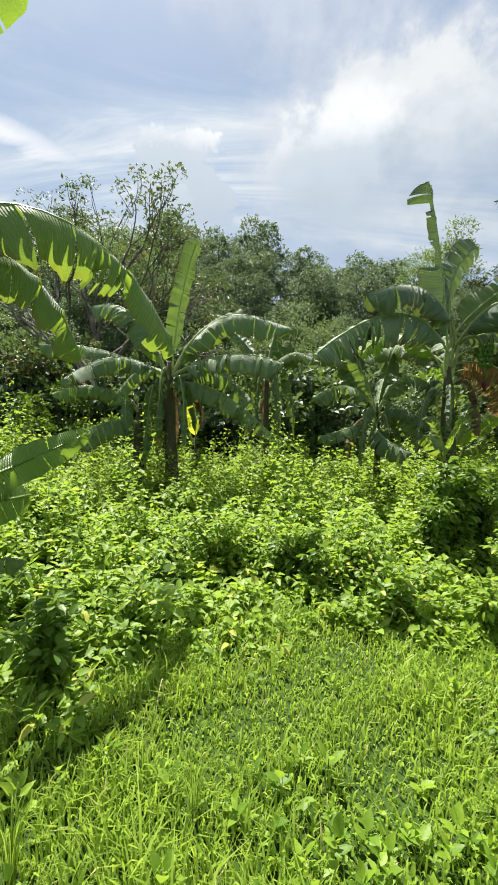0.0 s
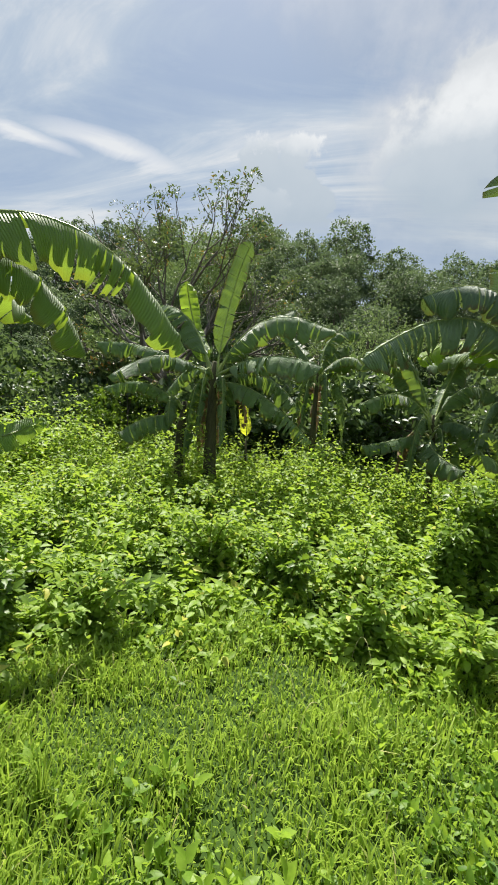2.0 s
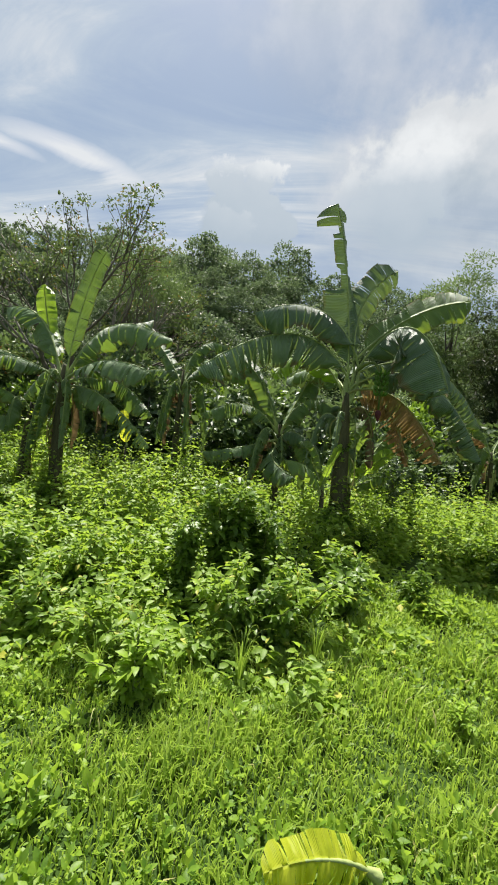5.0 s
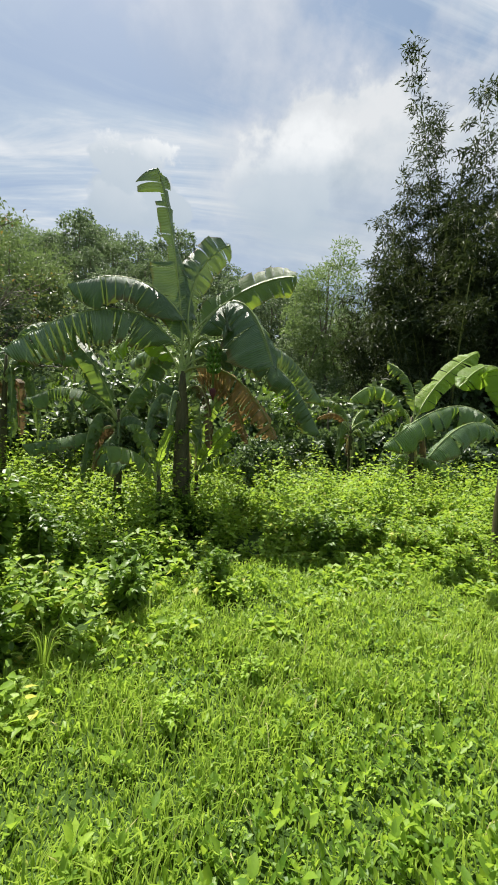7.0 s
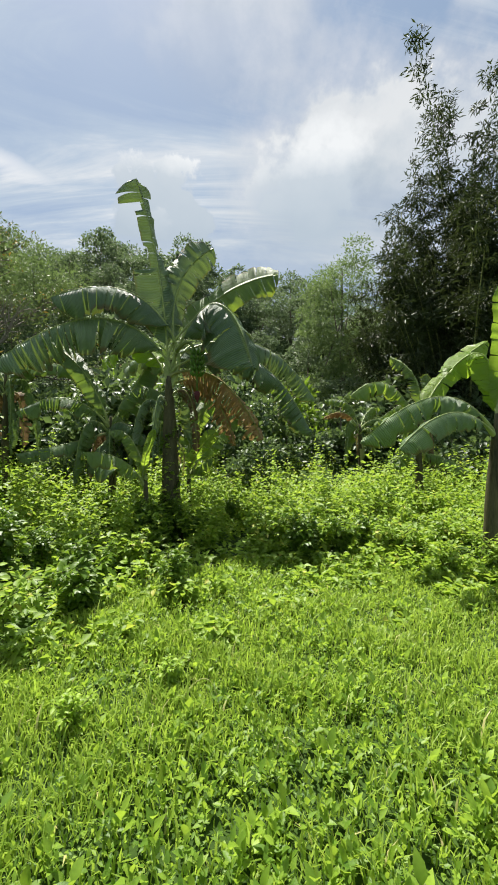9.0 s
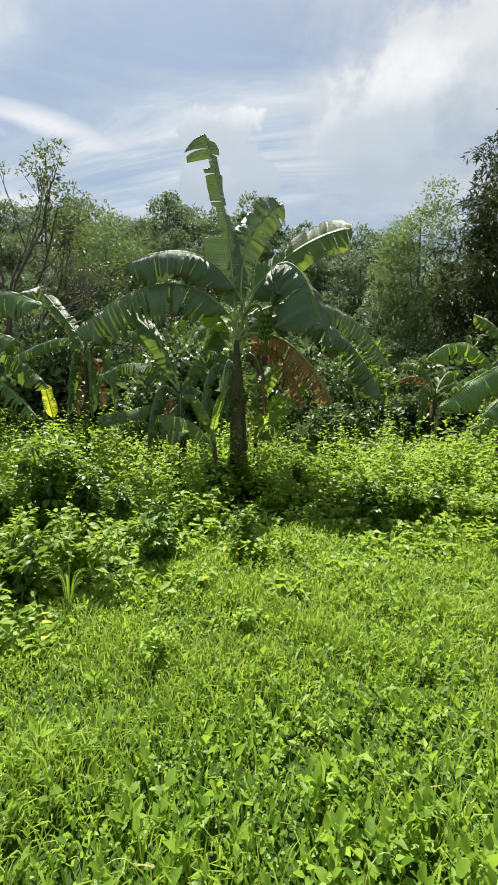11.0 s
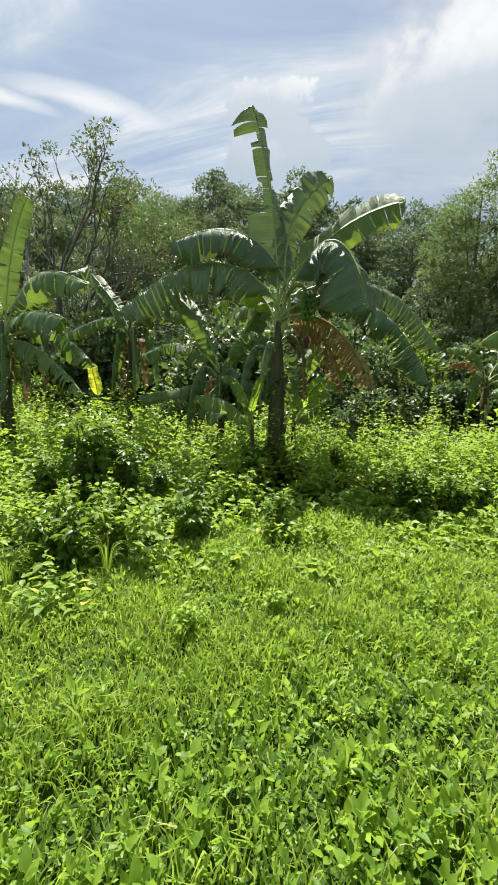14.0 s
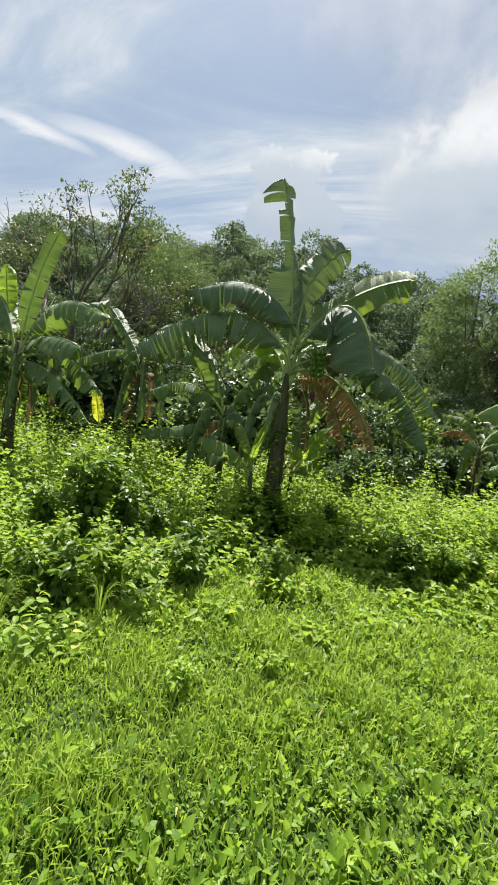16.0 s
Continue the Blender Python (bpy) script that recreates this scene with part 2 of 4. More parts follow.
M_TRUNK = solid_material("banana_stem_sheath", (0.020, 0.021, 0.010), (0.115, 0.108, 0.050), 0.65, 4.0, (2.5, 2.5, 0.35), 0.02)
M_RIB = solid_material("banana_midrib", (0.15, 0.20, 0.06), (0.34, 0.40, 0.15), 0.4, 5.0)
# The blades' grey sky sheen is partly put into these two base colours.
M_BAN = banana_material("banana_leaf", (0.058, 0.110, 0.046), (0.170, 0.250, 0.112), (0.34, 0.52, 0.03), 0.24, 0.53, (0.12, 0.09, 0.04))
# Copy of banana_leaf with less glow, dims the tall plant's backlit leaves.
M_BANDULL = banana_material("dull_banana_leaf", (0.056, 0.104, 0.054), (0.170, 0.240, 0.130), (0.28, 0.40, 0.05), 0.15, 0.53, (0.12, 0.09, 0.04))
M_BANMID = banana_material("fresh_banana_leaf", (0.065, 0.120, 0.038), (0.150, 0.220, 0.078), (0.42, 0.60, 0.03), 0.34, 0.54, (0.12, 0.09, 0.04))
M_BANBLADE = banana_material("small_banana_leaf", (0.080, 0.155, 0.030), (0.175, 0.280, 0.060), (0.42, 0.62, 0.04), 0.38, 0.42)
M_BANLIGHT = banana_material("young_banana_leaf", (0.13, 0.23, 0.03), (0.26, 0.38, 0.05), (0.50, 0.72, 0.05), 0.45, 0.4)
M_BANYELLOW = banana_material("yellowing_banana_leaf", (0.42, 0.50, 0.02), (0.62, 0.66, 0.05), (0.85, 0.90, 0.06), 0.5, 0.45)
M_BANDRY = banana_material("dry_banana_leaf", (0.07, 0.048, 0.024), (0.22, 0.155, 0.078), (0.26, 0.17, 0.07), 0.25, 0.8)
M_RUST = banana_material("rusty_banana_leaf", (0.15, 0.085, 0.035), (0.42, 0.28, 0.125), (0.46, 0.29, 0.10), 0.28, 0.8)
M_FRUIT = solid_material("green_banana_skin", (0.05, 0.11, 0.02), (0.12, 0.22, 0.04), 0.45, 9.0)
M_BUD = solid_material("banana_bud", (0.05, 0.012, 0.018), (0.12, 0.03, 0.035), 0.5, 9.0)


# ---- mesh helpers ----
rng = np.random.default_rng(11)


def mesh_np(name, verts, tris, material, uv=None):
    """A mesh from arrays of vertices and triangles."""
    me = bpy.data.meshes.new(name)
    me.vertices.add(len(verts))
    me.vertices.foreach_set("co", np.ascontiguousarray(verts, dtype=np.float32).ravel())
    me.loops.add(len(tris) * 3)
    me.loops.foreach_set("vertex_index", np.ascontiguousarray(tris, dtype=np.int32).ravel())
    me.polygons.add(len(tris))
    me.polygons.foreach_set("loop_start", np.arange(0, len(tris) * 3, 3, dtype=np.int32))
    me.polygons.foreach_set("use_smooth", np.ones(len(tris), dtype=bool))
    me.update(calc_edges=True)
    if uv is not None:
        layer = me.uv_layers.new(name="UVMap")
        layer.data.foreach_set("uv", np.ascontiguousarray(uv[np.asarray(tris).ravel()], dtype=np.float32).ravel())
    me.materials.append(material)
    return me


def part(name, me, parent=None, label=""):
    ob = new(name, me)
    ob.parent = parent
    return tagged(ob, label=label)


def unit(a):
    return a / np.maximum(np.linalg.norm(a, axis=-1, keepdims=True), 1e-9)


def leaves(base, way, face, length, width, fine=False, curl=0.15):
    """Many folded leaves: base points, directions, face normals, lengths and widths. Returns vertices and triangles."""
    way = unit(way)
    side = unit(np.cross(way, face))
    face = np.cross(side, way)
    L, W = length[:, None], width[:, None]
    if not fine:
        v = np.stack([base, base + way * L * 0.45 + side * W * 0.5 + face * W * 0.18, base + way * L - face * L * curl, base + way * L * 0.45 - side * W * 0.5 + face * W * 0.18], 1)
        t = np.array([[0, 1, 2], [0, 2, 3]])
    else:
        rows = [base]
        for s, w, d in ((0.28, 0.46, 0.02), (0.62, 0.42, 0.35)):
            mid = base + way * L * s - face * L * curl * d
            rows += [mid + side * W * w + face * W * 0.14, mid, mid - side * W * w + face * W * 0.14]
        rows.append(base + way * L - face * L * curl)
        v = np.stack(rows, 1)
        t = np.array([[0, 1, 2], [0, 2, 3], [1, 4, 5], [1, 5, 2], [2, 5, 6], [2, 6, 3], [4, 7, 5], [5, 7, 6]])
    k = v.shape[1]
    tri = (t[None] + (np.arange(len(base)) * k)[:, None, None]).reshape(-1, 3)
    return v.reshape(-1, 3), tri


def tube(points, radii, sides=8):
    """A tapered tube along points: vertices, triangles and UV (u along, v round)."""
    p = np.asarray(points, float)
    r = np.asarray(radii, float)
    tan = unit(np.gradient(p, axis=0))
    ref = np.where(np.abs(tan[:, 2:3]) > 0.9, np.array([[1.0, 0, 0]]), np.array([[0, 0, 1.0]]))
    a = unit(np.cross(tan, ref))
    b = np.cross(tan, a)
    ang = np.linspace(0, 2 * np.pi, sides, endpoint=False)
    v = p[:, None] + r[:, None, None] * (a[:, None] * np.cos(ang)[None, :, None] + b[:, None] * np.sin(ang)[None, :, None])
    n = len(p)
    uv = np.stack(np.meshgrid(np.linspace(0, 1, n), ang / 6.3, indexing="ij"), -1).reshape(-1, 2)
    tri = []
    for i in range(n - 1):
        for j in range(sides):
            q, w = i * sides + j, i * sides + (j + 1) % sides
            tri += [(q, q + sides, w), (w, q + sides, w + sides)]
    last = (n - 1) * sides
    tri += [(last, last + j + 1, last + j) for j in range(1, sides - 1)]
    return v.reshape(-1, 3), np.array(tri), uv


def merge(pieces):
    vs, ts, n = [], [], 0
    for v, t in pieces:
        vs.append(v), ts.append(np.asarray(t) + n)
        n += len(v)
    return np.concatenate(vs), np.concatenate(ts)


def arc(a, m, b, n):
    """Points of the smooth curve from a over m to b."""
    a, m, b = (np.array(q, float) for q in (a, m, b))
    c = 2 * m - (a + b) / 2
    s = np.linspace(0, 1, n)[:, None]
    return a * (1 - s) ** 2 + 2 * c * s * (1 - s) + b * s * s


# ---- the lie of the land ----
def smooth(x, a, b):
    k = np.clip((x - a) / (b - a), 0, 1)
    return k * k * (3 - 2 * k)


def land(x, y):
    """Height of the ground: a flat clearing, then a wooded hillside that is lower towards +x."""
    x, y = np.asarray(x, float), np.asarray(y, float)
    crest = 18.5 - 5.0 * smooth(x, -5, 25)
    hill = crest * smooth(y, 15, 52) * (1 - 0.8 * smooth(y, 70, 240))
    return hill + 0.03 * np.sin(1.7 * x + 0.4) * np.cos(1.3 * y) + 0.25 * smooth(y, 14, 30) * np.sin(0.31 * x) * np.cos(0.23 * y)


def build_ground():
    def axis(limit, near):
        fine = np.arange(-near, near + 0.01, 0.5)
        far = near + np.geomspace(1.5, limit - near, 26)
        return np.concatenate([-far[::-1], fine, far])
    gx, gy = axis(2500, 20), axis(2500, 20) + 8
    X, Y = np.meshgrid(gx, gy, indexing="ij")
    v = np.stack([X, Y, land(X, Y)], -1).reshape(-1, 3)
    ny = len(gy)
    i, j = np.meshgrid(np.arange(len(gx) - 1), np.arange(ny - 1), indexing="ij")
    q = (i * ny + j).ravel()
    t = np.concatenate([np.stack([q, q + ny, q + ny + 1], 1), np.stack([q, q + ny + 1, q + 1], 1)])
    tagged(part("ground", mesh_np("ground", v, t, M_SOIL)), "dark soil with leaf litter under the growth", "ground", kind="structure")


build_ground()

EDGE_X = (-8, -2, -0.6, 0.4, 1.2, 2.2, 3.2, 4.1, 5.0, 6.0, 7.2, 8.0, 10.0, 16.0)
EDGE_Y = (2.9, 2.9, 2.95, 3.5, 3.7, 3.4, 3.5, 4.9, 5.6, 6.0, 5.8, 5.3, 5.5, 6.0)


def lawn_edge(x):
    """Where the short grass ends and the tall weeds begin."""
    return np.interp(x, EDGE_X, EDGE_Y) + 0.18 * np.sin(3.1 * x) + 0.12 * np.sin(7.3 * x + 1)


def rank(x, y):
    """Height of the weeds at a place."""
    d = y - lawn_edge(x)
    lumps = 0.5 + 0.5 * np.sin(2.3 * x + 1.1 * np.sin(1.9 * y)) * np.cos(2.0 * y + 0.8 * np.sin(2.6 * x))
    small = 0.5 + 0.5 * np.sin(5.3 * x + 1.4 * np.sin(4.1 * y)) * np.cos(4.7 * y + 1.1 * np.sin(3.6 * x))
    return (0.12 + 0.39 * smooth(d, -0.4, 2.8) + 0.34 * smooth(y, 5.5, 8.5)) * (0.30 + 0.72 * lumps + 0.42 * small) * (1 - 0.5 * np.exp(-((x - 2.9) ** 2 + (y - 4.25) ** 2) / 0.35))


def in_view(x, y):
    """Places that lie ahead of the stretch walked."""
    return (x > -0.2 - 0.97 * (y - 0.5)) & (x < 5.2 + 0.97 * (y - 0.5)) & (y > 0.2)


# ---- grass and weeds ----
def build_grass():
    n = 400000
    x = rng.uniform(-4, 12, n)
    y = 1.35 + 7.0 * rng.random(n) ** 1.7
    broad = np.sin(1.3 * x + 1.7 * np.sin(0.9 * y)) * np.cos(1.1 * y + 0.7 * x)
    keep = in_view(x, y) & (y < lawn_edge(x) + 0.5) & (rng.random(n) > 0.42 * smooth(broad, -0.2, 0.6) + 0.16 * smooth(x, 2.5, 4.5) * (1 - smooth(y, 2.6, 4.0)))
    wide = 70000
    ox, oy = rng.uniform(-8, 13, wide), rng.uniform(-6, 7, wide)
    out = (~in_view(ox, oy) | (oy < 1.34)) & (oy < lawn_edge(ox) + 0.5)
    x, y = np.concatenate([x[keep], ox[out]]), np.concatenate([y[keep], oy[out]])
    coarse = np.concatenate([np.ones(int(keep.sum())), np.full(int(out.sum()), 4.6)])[:, None]
    n = len(x)
    tuft = 0.65 + 0.5 * np.sin(4.1 * x + 2 * np.sin(3.3 * y)) * np.sin(3.7 * y + np.sin(5.1 * x))
    h = (0.055 + 0.090 * rng.random(n)) * np.clip(tuft, 0.35, 1.2)
    h *= np.where(rng.random(n) > 0.97, 1.7, 1.0)
    a = rng.uniform(0, 2 * np.pi, n)
    lean = rng.uniform(0.2, 0.95, n)
    d = np.stack([np.cos(a), np.sin(a), np.zeros(n)], 1)
    side = np.stack([-np.sin(a), np.cos(a), np.zeros(n)], 1)
    w = rng.uniform(0.0018, 0.0042, n)[:, None] * (1 + 0.18 * np.clip(y - 1.5, 0, 6))[:, None] * coarse
    base = np.stack([x, y, land(x, y)], 1)
    up = np.array([[0, 0, 1.0]])
    mid = base + up * h[:, None] * 0.62 + d * (h * lean * 0.35)[:, None]
    tip = base + up * (h * (1 - 0.25 * lean))[:, None] + d * (h * lean)[:, None]
    v = np.stack([base - side * w, base + side * w, mid + side * w * 0.9, mid - side * w * 0.9, tip], 1)
    t = np.array([[0, 1, 2], [0, 2, 3], [3, 2, 4]])
    tri = (t[None] + (np.arange(n) * 5)[:, None, None]).reshape(-1, 3)
    tagged(part("grass", mesh_np("grass", v.reshape(-1, 3), tri, M_GRASS)), "bright green uneven grass of a clearing in sunlight", "grass", kind="stuff")


def build_lawn_weeds():
    """Broad upright leaves that stand between the blades."""
    n, per = 42000, 5
    x = rng.uniform(-4, 12, n)
    y = 1.35 + 7 * rng.random(n) ** 1.6
    patch = np.sin(1.3 * x + 1.7 * np.sin(0.9 * y)) * np.cos(1.1 * y + 0.7 * x) + 0.5 * np.sin(3.9 * x + 2.0 * np.sin(2.7 * y)) + rng.normal(0, 0.4, n)
    keep = in_view(x, y) & (y < lawn_edge(x) + 0.4) & (patch > -0.06 - 0.40 * smooth(x, 2.0, 4.5) - 0.25 * (y < 2.5) * (x < 2.5))
    x, y, patch = x[keep], y[keep], patch[keep]
    whole = (0.020 + 0.046 * rng.random(len(x)) ** 1.8) * (0.9 + 0.2 * smooth(x, 2.5, 5))
    whole = whole * (1 + 0.25 * (1 - smooth(y, 2.0, 2.8)) * (1 - smooth(x, 2.0, 3.4)) - 0.08 * smooth(x, 3.0, 4.5))
    tall = rng.uniform(0.02, 0.10, len(x)) + 0.045 * smooth(patch, 0.0, 1.2)
    turn = rng.uniform(0, 6.28, len(x))
    step = np.tile(np.arange(per), len(x))
    n = len(x) * per
    a = np.repeat(turn, per) + step * 2.4 + rng.normal(0, 0.3, n)
    el = np.clip(0.25 + 0.25 * step + rng.normal(0, 0.28, n), -0.1, 1.45)
    way = np.stack([np.cos(a) * np.cos(el), np.sin(a) * np.cos(el), np.sin(el)], 1)
    face = np.stack([-np.cos(a) * np.sin(el), -np.sin(a) * np.sin(el), np.cos(el)], 1)
    size = np.repeat(whole, per) * rng.uniform(0.7, 1.15, n)
    bx, by = np.repeat(x, per), np.repeat(y, per)
    base = np.stack([bx, by, land(bx, by) + np.repeat(tall, per) * (0.35 + 0.18 * step)], 1)
    broad = rng.uniform(0.42, 0.66, n)
    near = by < 2.7
    v, t = merge([leaves(base[k], way[k], face[k], size[k], size[k] * broad[k], fine=f) for k, f in ((near, True), (~near, False))])
    tagged(part("lawn_weeds", mesh_np("lawn_weeds", v, t, M_WEED)), "small broad-leaved weeds among the grass", "weeds", kind="stuff")


def sprig_cloud(x, y, top, per, size, spread_r=0.10):
    """Leaves along weed stems at the places given; per leaves to a stem."""
    n = len(x) * per
    sx, sy, h = np.repeat(x, per), np.repeat(y, per), np.repeat(top, per)
    k = np.tile(np.linspace(0.25, 1.0, per), len(x)) + rng.normal(0, 0.05, n)
    a = rng.uniform(0, 2 * np.pi, n)
    r = spread_r * rng.uniform(0.2, 1.0, n) * (1.25 - 0.6 * k)
    z = land(sx, sy) + h * np.clip(k, 0.1, 1.05)
    base = np.stack([sx + np.cos(a) * r * 0.4, sy + np.sin(a) * r * 0.4, z], 1)
    el = rng.normal(0.15, 0.35, n)
    way = np.stack([np.cos(a) * np.cos(el), np.sin(a) * np.cos(el), np.sin(el)], 1)
    face = unit(np.stack([rng.normal(0, 0.35, n), rng.normal(0, 0.35, n), np.ones(n)], 1))
    L = size * rng.uniform(0.6, 1.35, n)
    return base, way, face, L


def build_undergrowth():
    n = 3000
    cx, cy = rng.uniform(-9, 15, n), 2.4 + 10.8 * rng.random(n) ** 1.05
    keep = in_view(cx, cy) & (cy > lawn_edge(cx) - (0.3 + 1.6 * smooth(cx, 3.6, 5.0)) * rng.random(n) ** 2.2) & (cy < 13.2)
    cx, cy = cx[keep], cy[keep]
    grow = rng.uniform(0.25, 1.7, len(cx))
    per = 11
    r = rng.uniform(0.13, 0.31, len(cx))
    a, d = rng.uniform(0, 6.28, (len(cx), per)), np.sqrt(rng.random((len(cx), per)))
    x = (cx[:, None] + np.cos(a) * d * r[:, None]).ravel()
    y = (cy[:, None] + np.sin(a) * d * r[:, None]).ravel()
    top = (rank(cx, cy) * grow)[:, None] * (1.12 - 0.5 * d ** 2) * rng.uniform(0.85, 1.12, d.shape)
    top = top.ravel()
    base, way, face, L = sprig_cloud(x, y, top, 10, 0.073)
    L = L * np.interp(base[:, 1], (2.5, 4.5, 7.0, 12.0), (0.85, 1.08, 1.08, 1.0))
    near = base[:, 1] < 3.8
    a = leaves(base[near], way[near], face[near], L[near], L[near] * 0.55, fine=True, curl=0.25)
    b = leaves(base[~near], way[~near], face[~near], L[~near] * 1.05, L[~near] * 0.68, curl=0.25)
    v, t = merge([a, b])
    tagged(part("undergrowth", mesh_np("undergrowth", v, t, M_UNDER)), "knee-high tangled light green weeds with ovate leaves", "undergrowth", kind="stuff")


build_grass()
build_lawn_weeds()
build_undergrowth()


def build_bush(wide, tall, count, size, material, seed):
    """A leafy bush: stems that fan out and foliage in tufts. Its foot is at the origin."""
    r = np.random.default_rng(seed)
    root = new("bush")
    tips = []
    for _ in range(8):
        a, out = r.uniform(0, 2 * np.pi), r.uniform(0.15, 1.0) * wide * 0.8
        tip = np.array([np.cos(a) * out, np.sin(a) * out, tall * r.uniform(0.55, 1.0) * (1 - 0.35 * (out / wide) ** 2)])
        pts = arc((0.04 * np.cos(a), 0.04 * np.sin(a), -0.03), tip * np.array([0.35, 0.35, 0.6]), tip, 7)
        part("stem", mesh_np("bush_stem", *tube(pts, np.linspace(0.012, 0.004, 7), 5)[:2], M_STEM), root)
        tips.append(pts)
    which = r.integers(0, len(tips), count)
    k = r.uniform(0.06, 1.0, count) ** 0.8
    allp = np.stack(tips)
    pos = k * 6
    lo = np.minimum(pos.astype(int), 5)
    f = (pos - lo)[:, None]
    centre = allp[which, lo] * (1 - f) + allp[which, lo + 1] * f
    a = r.uniform(0, 2 * np.pi, count)
    el = r.normal(0.05, 0.4, count)
    way = np.stack([np.cos(a) * np.cos(el), np.sin(a) * np.cos(el), np.sin(el)], 1)
    base = centre + way * r.uniform(0.02, 0.16, count)[:, None] * wide
    base[:, 2] = np.maximum(base[:, 2], 0.05)
    face = unit(np.stack([r.normal(0, 0.4, count), r.normal(0, 0.4, count), np.ones(count)], 1))
    L = size * r.uniform(0.6, 1.35, count)
    part("foliage", mesh_np("bush_foliage", *leaves(base, way, face, L, L * 0.58, fine=True, curl=0.25), material), root)
    return root


def put_bushes():
    kinds = [build_bush(0.5, 1.08, 1100, 0.076, M_SHRUB, 3), build_bush(0.5, 0.62, 760, 0.066, M_UNDER, 4), build_bush(0.45, 0.5, 620, 0.06, M_UNDER, 5), build_bush(0.35, 0.4, 380, 0.06, M_WEED, 6), build_bush(0.42, 0.62, 720, 0.075, M_SHRUB, 7)]
    texts = ["tall dark green bush among the weeds", "spreading light green bush with ovate leaves", "low light green bush at the edge of the grass", "small dense green bush in the grass", "low dark green bush with shaded hollows"]
    places = [(0, 2.58, 5.0, 1.18), (0, 2.95, 5.15, 0.95), (0, 2.25, 4.85, 0.8), (4, 3.78, 4.85, 1.0), (1, 3.3, 4.3, 1.0), (4, 3.02, 3.95, 0.9), (1, 2.75, 4.2, 1.0), (4, 4.48, 5.15, 0.75), (4, 6.1, 6.25, 1.0), (4, 6.5, 6.45, 0.9), (4, 0.85, 4.3, 0.9), (1, 6.2, 6.9, 1.15), (1, 5.6, 6.9, 0.9), (1, 0.75, 4.5, 0.9),
              (1, 1.45, 4.6, 0.9), (4, -0.75, 3.05, 0.85), (4, -1.25, 3.35, 1.0), (2, -0.35, 3.5, 1.0), (2, 2.0, 3.6, 1.0), (3, 2.35, 3.25, 1.0), (2, 1.45, 3.8, 1.0), (1, 0.1, 4.7, 1.0), (0, 3.1, 5.7, 0.6), (3, 4.15, 3.4, 0.5),
              (3, 4.6, 3.7, 0.48), (1, 7.4, 8.0, 1.1), (1, 8.9, 8.3, 1.1), (2, 6.6, 7.7, 1.2), (0, 5.2, 8.3, 0.6), (1, 1.9, 6.6, 1.1), (1, -0.4, 6.6, 1.1), (1, -2.2, 6.2, 1.2), (0, -3.1, 7.4, 0.8), (0, 9.2, 7.0, 0.6), (1, 8.05, 5.5, 0.85), (1, 8.6, 5.6, 0.8), (2, 7.5, 5.6, 0.9), (2, 8.3, 5.05, 0.8), (1, 7.2, 6.3, 0.9), (0, 5.9, 6.2, 0.6), (0, 6.9, 6.6, 0.55), (1, 8.0, 6.4, 1.0), (0, 3.9, 7.2, 0.75), (0, 4.3, 7.7, 0.7), (0, 4.0, 7.95, 0.6), (4, 4.15, 7.4, 1.0), (4, 4.55, 7.6, 0.9), (4, -0.75, 7.5, 1.0), (4, -1.25, 7.55, 0.9), (4, 3.1, 8.2, 1.0), (4, 1.1, 8.7, 1.1), (1, -4.6, 8.6, 2.0), (1, -5.5, 8.1, 2.2), (1, -3.8, 9.0, 1.8), (1, -5.0, 9.6, 2.3)]
    for i, (kind, x, y, s) in enumerate(places):
        m = pose(x, y, float(land(x, y)), 0, 0, (i * 137) % 360) @ Matrix.Scale(s, 4)
        ob = copy_thing(kinds[kind], m)
        ob.scale = (s, s, s)
        tagged(ob, texts[kind], "bush", "bushes in the clearing")
    for k in kinds:
        for o in (*k.children, k):
            bpy.data.objects.remove(o)


put_bushes()


def put_lawn_plants():
    """Single broad-leaved plants in the grass close to the line walked."""
    kinds = []
    for s in range(5):
        r = np.random.default_rng(40 + s)
        n = 8 + s
        a = np.arange(n) * 2.4 + r.uniform(0, 0.5, n)
        el = np.linspace(0.25, 1.2, n) + r.normal(0, 0.1, n)
        way = np.stack([np.cos(a) * np.cos(el), np.sin(a) * np.cos(el), np.sin(el)], 1)
        face = np.stack([-np.cos(a) * np.sin(el), -np.sin(a) * np.sin(el), np.cos(el)], 1)
        base = np.stack([0.01 * np.cos(a), 0.01 * np.sin(a), np.linspace(0.0, 0.085, n)], 1)
        L = r.uniform(0.045, 0.085, n)
        root = new("weed_plant")
        part("stem", mesh_np("weed_stem", *tube([(0, 0, -0.02), (0.004, 0, 0.05), (0, 0.004, 0.10)], (0.004, 0.003, 0.002), 5)[:2], M_STEM), root)
        part("foliage", mesh_np("weed_foliage", *leaves(base, way, face, L, L * 0.5, fine=True, curl=0.2), M_WEED), root)
        kinds.append(root)
    r = np.random.default_rng(77)
    made = 0
    while made < 170:
        x, y = r.uniform(-1.8, 8.0), 1.4 + 3.6 * r.random() ** 1.3
        if not in_view(x, y) or y > lawn_edge(x):
            continue
        s = r.uniform(0.6, 1.25)
        ob = copy_thing(kinds[made % 5], pose(x, y, float(land(x, y)), r.uniform(-10, 10), r.uniform(-10, 10), r.uniform(0, 360)))
        ob.scale = (s, s, s)
        tagged(ob, "broad-leaved green weed standing in the grass", "weed", "weeds in the grass")
        made += 1
    for k in kinds:
        for o in (*k.children, k):
            bpy.data.objects.remove(o)


put_lawn_plants()


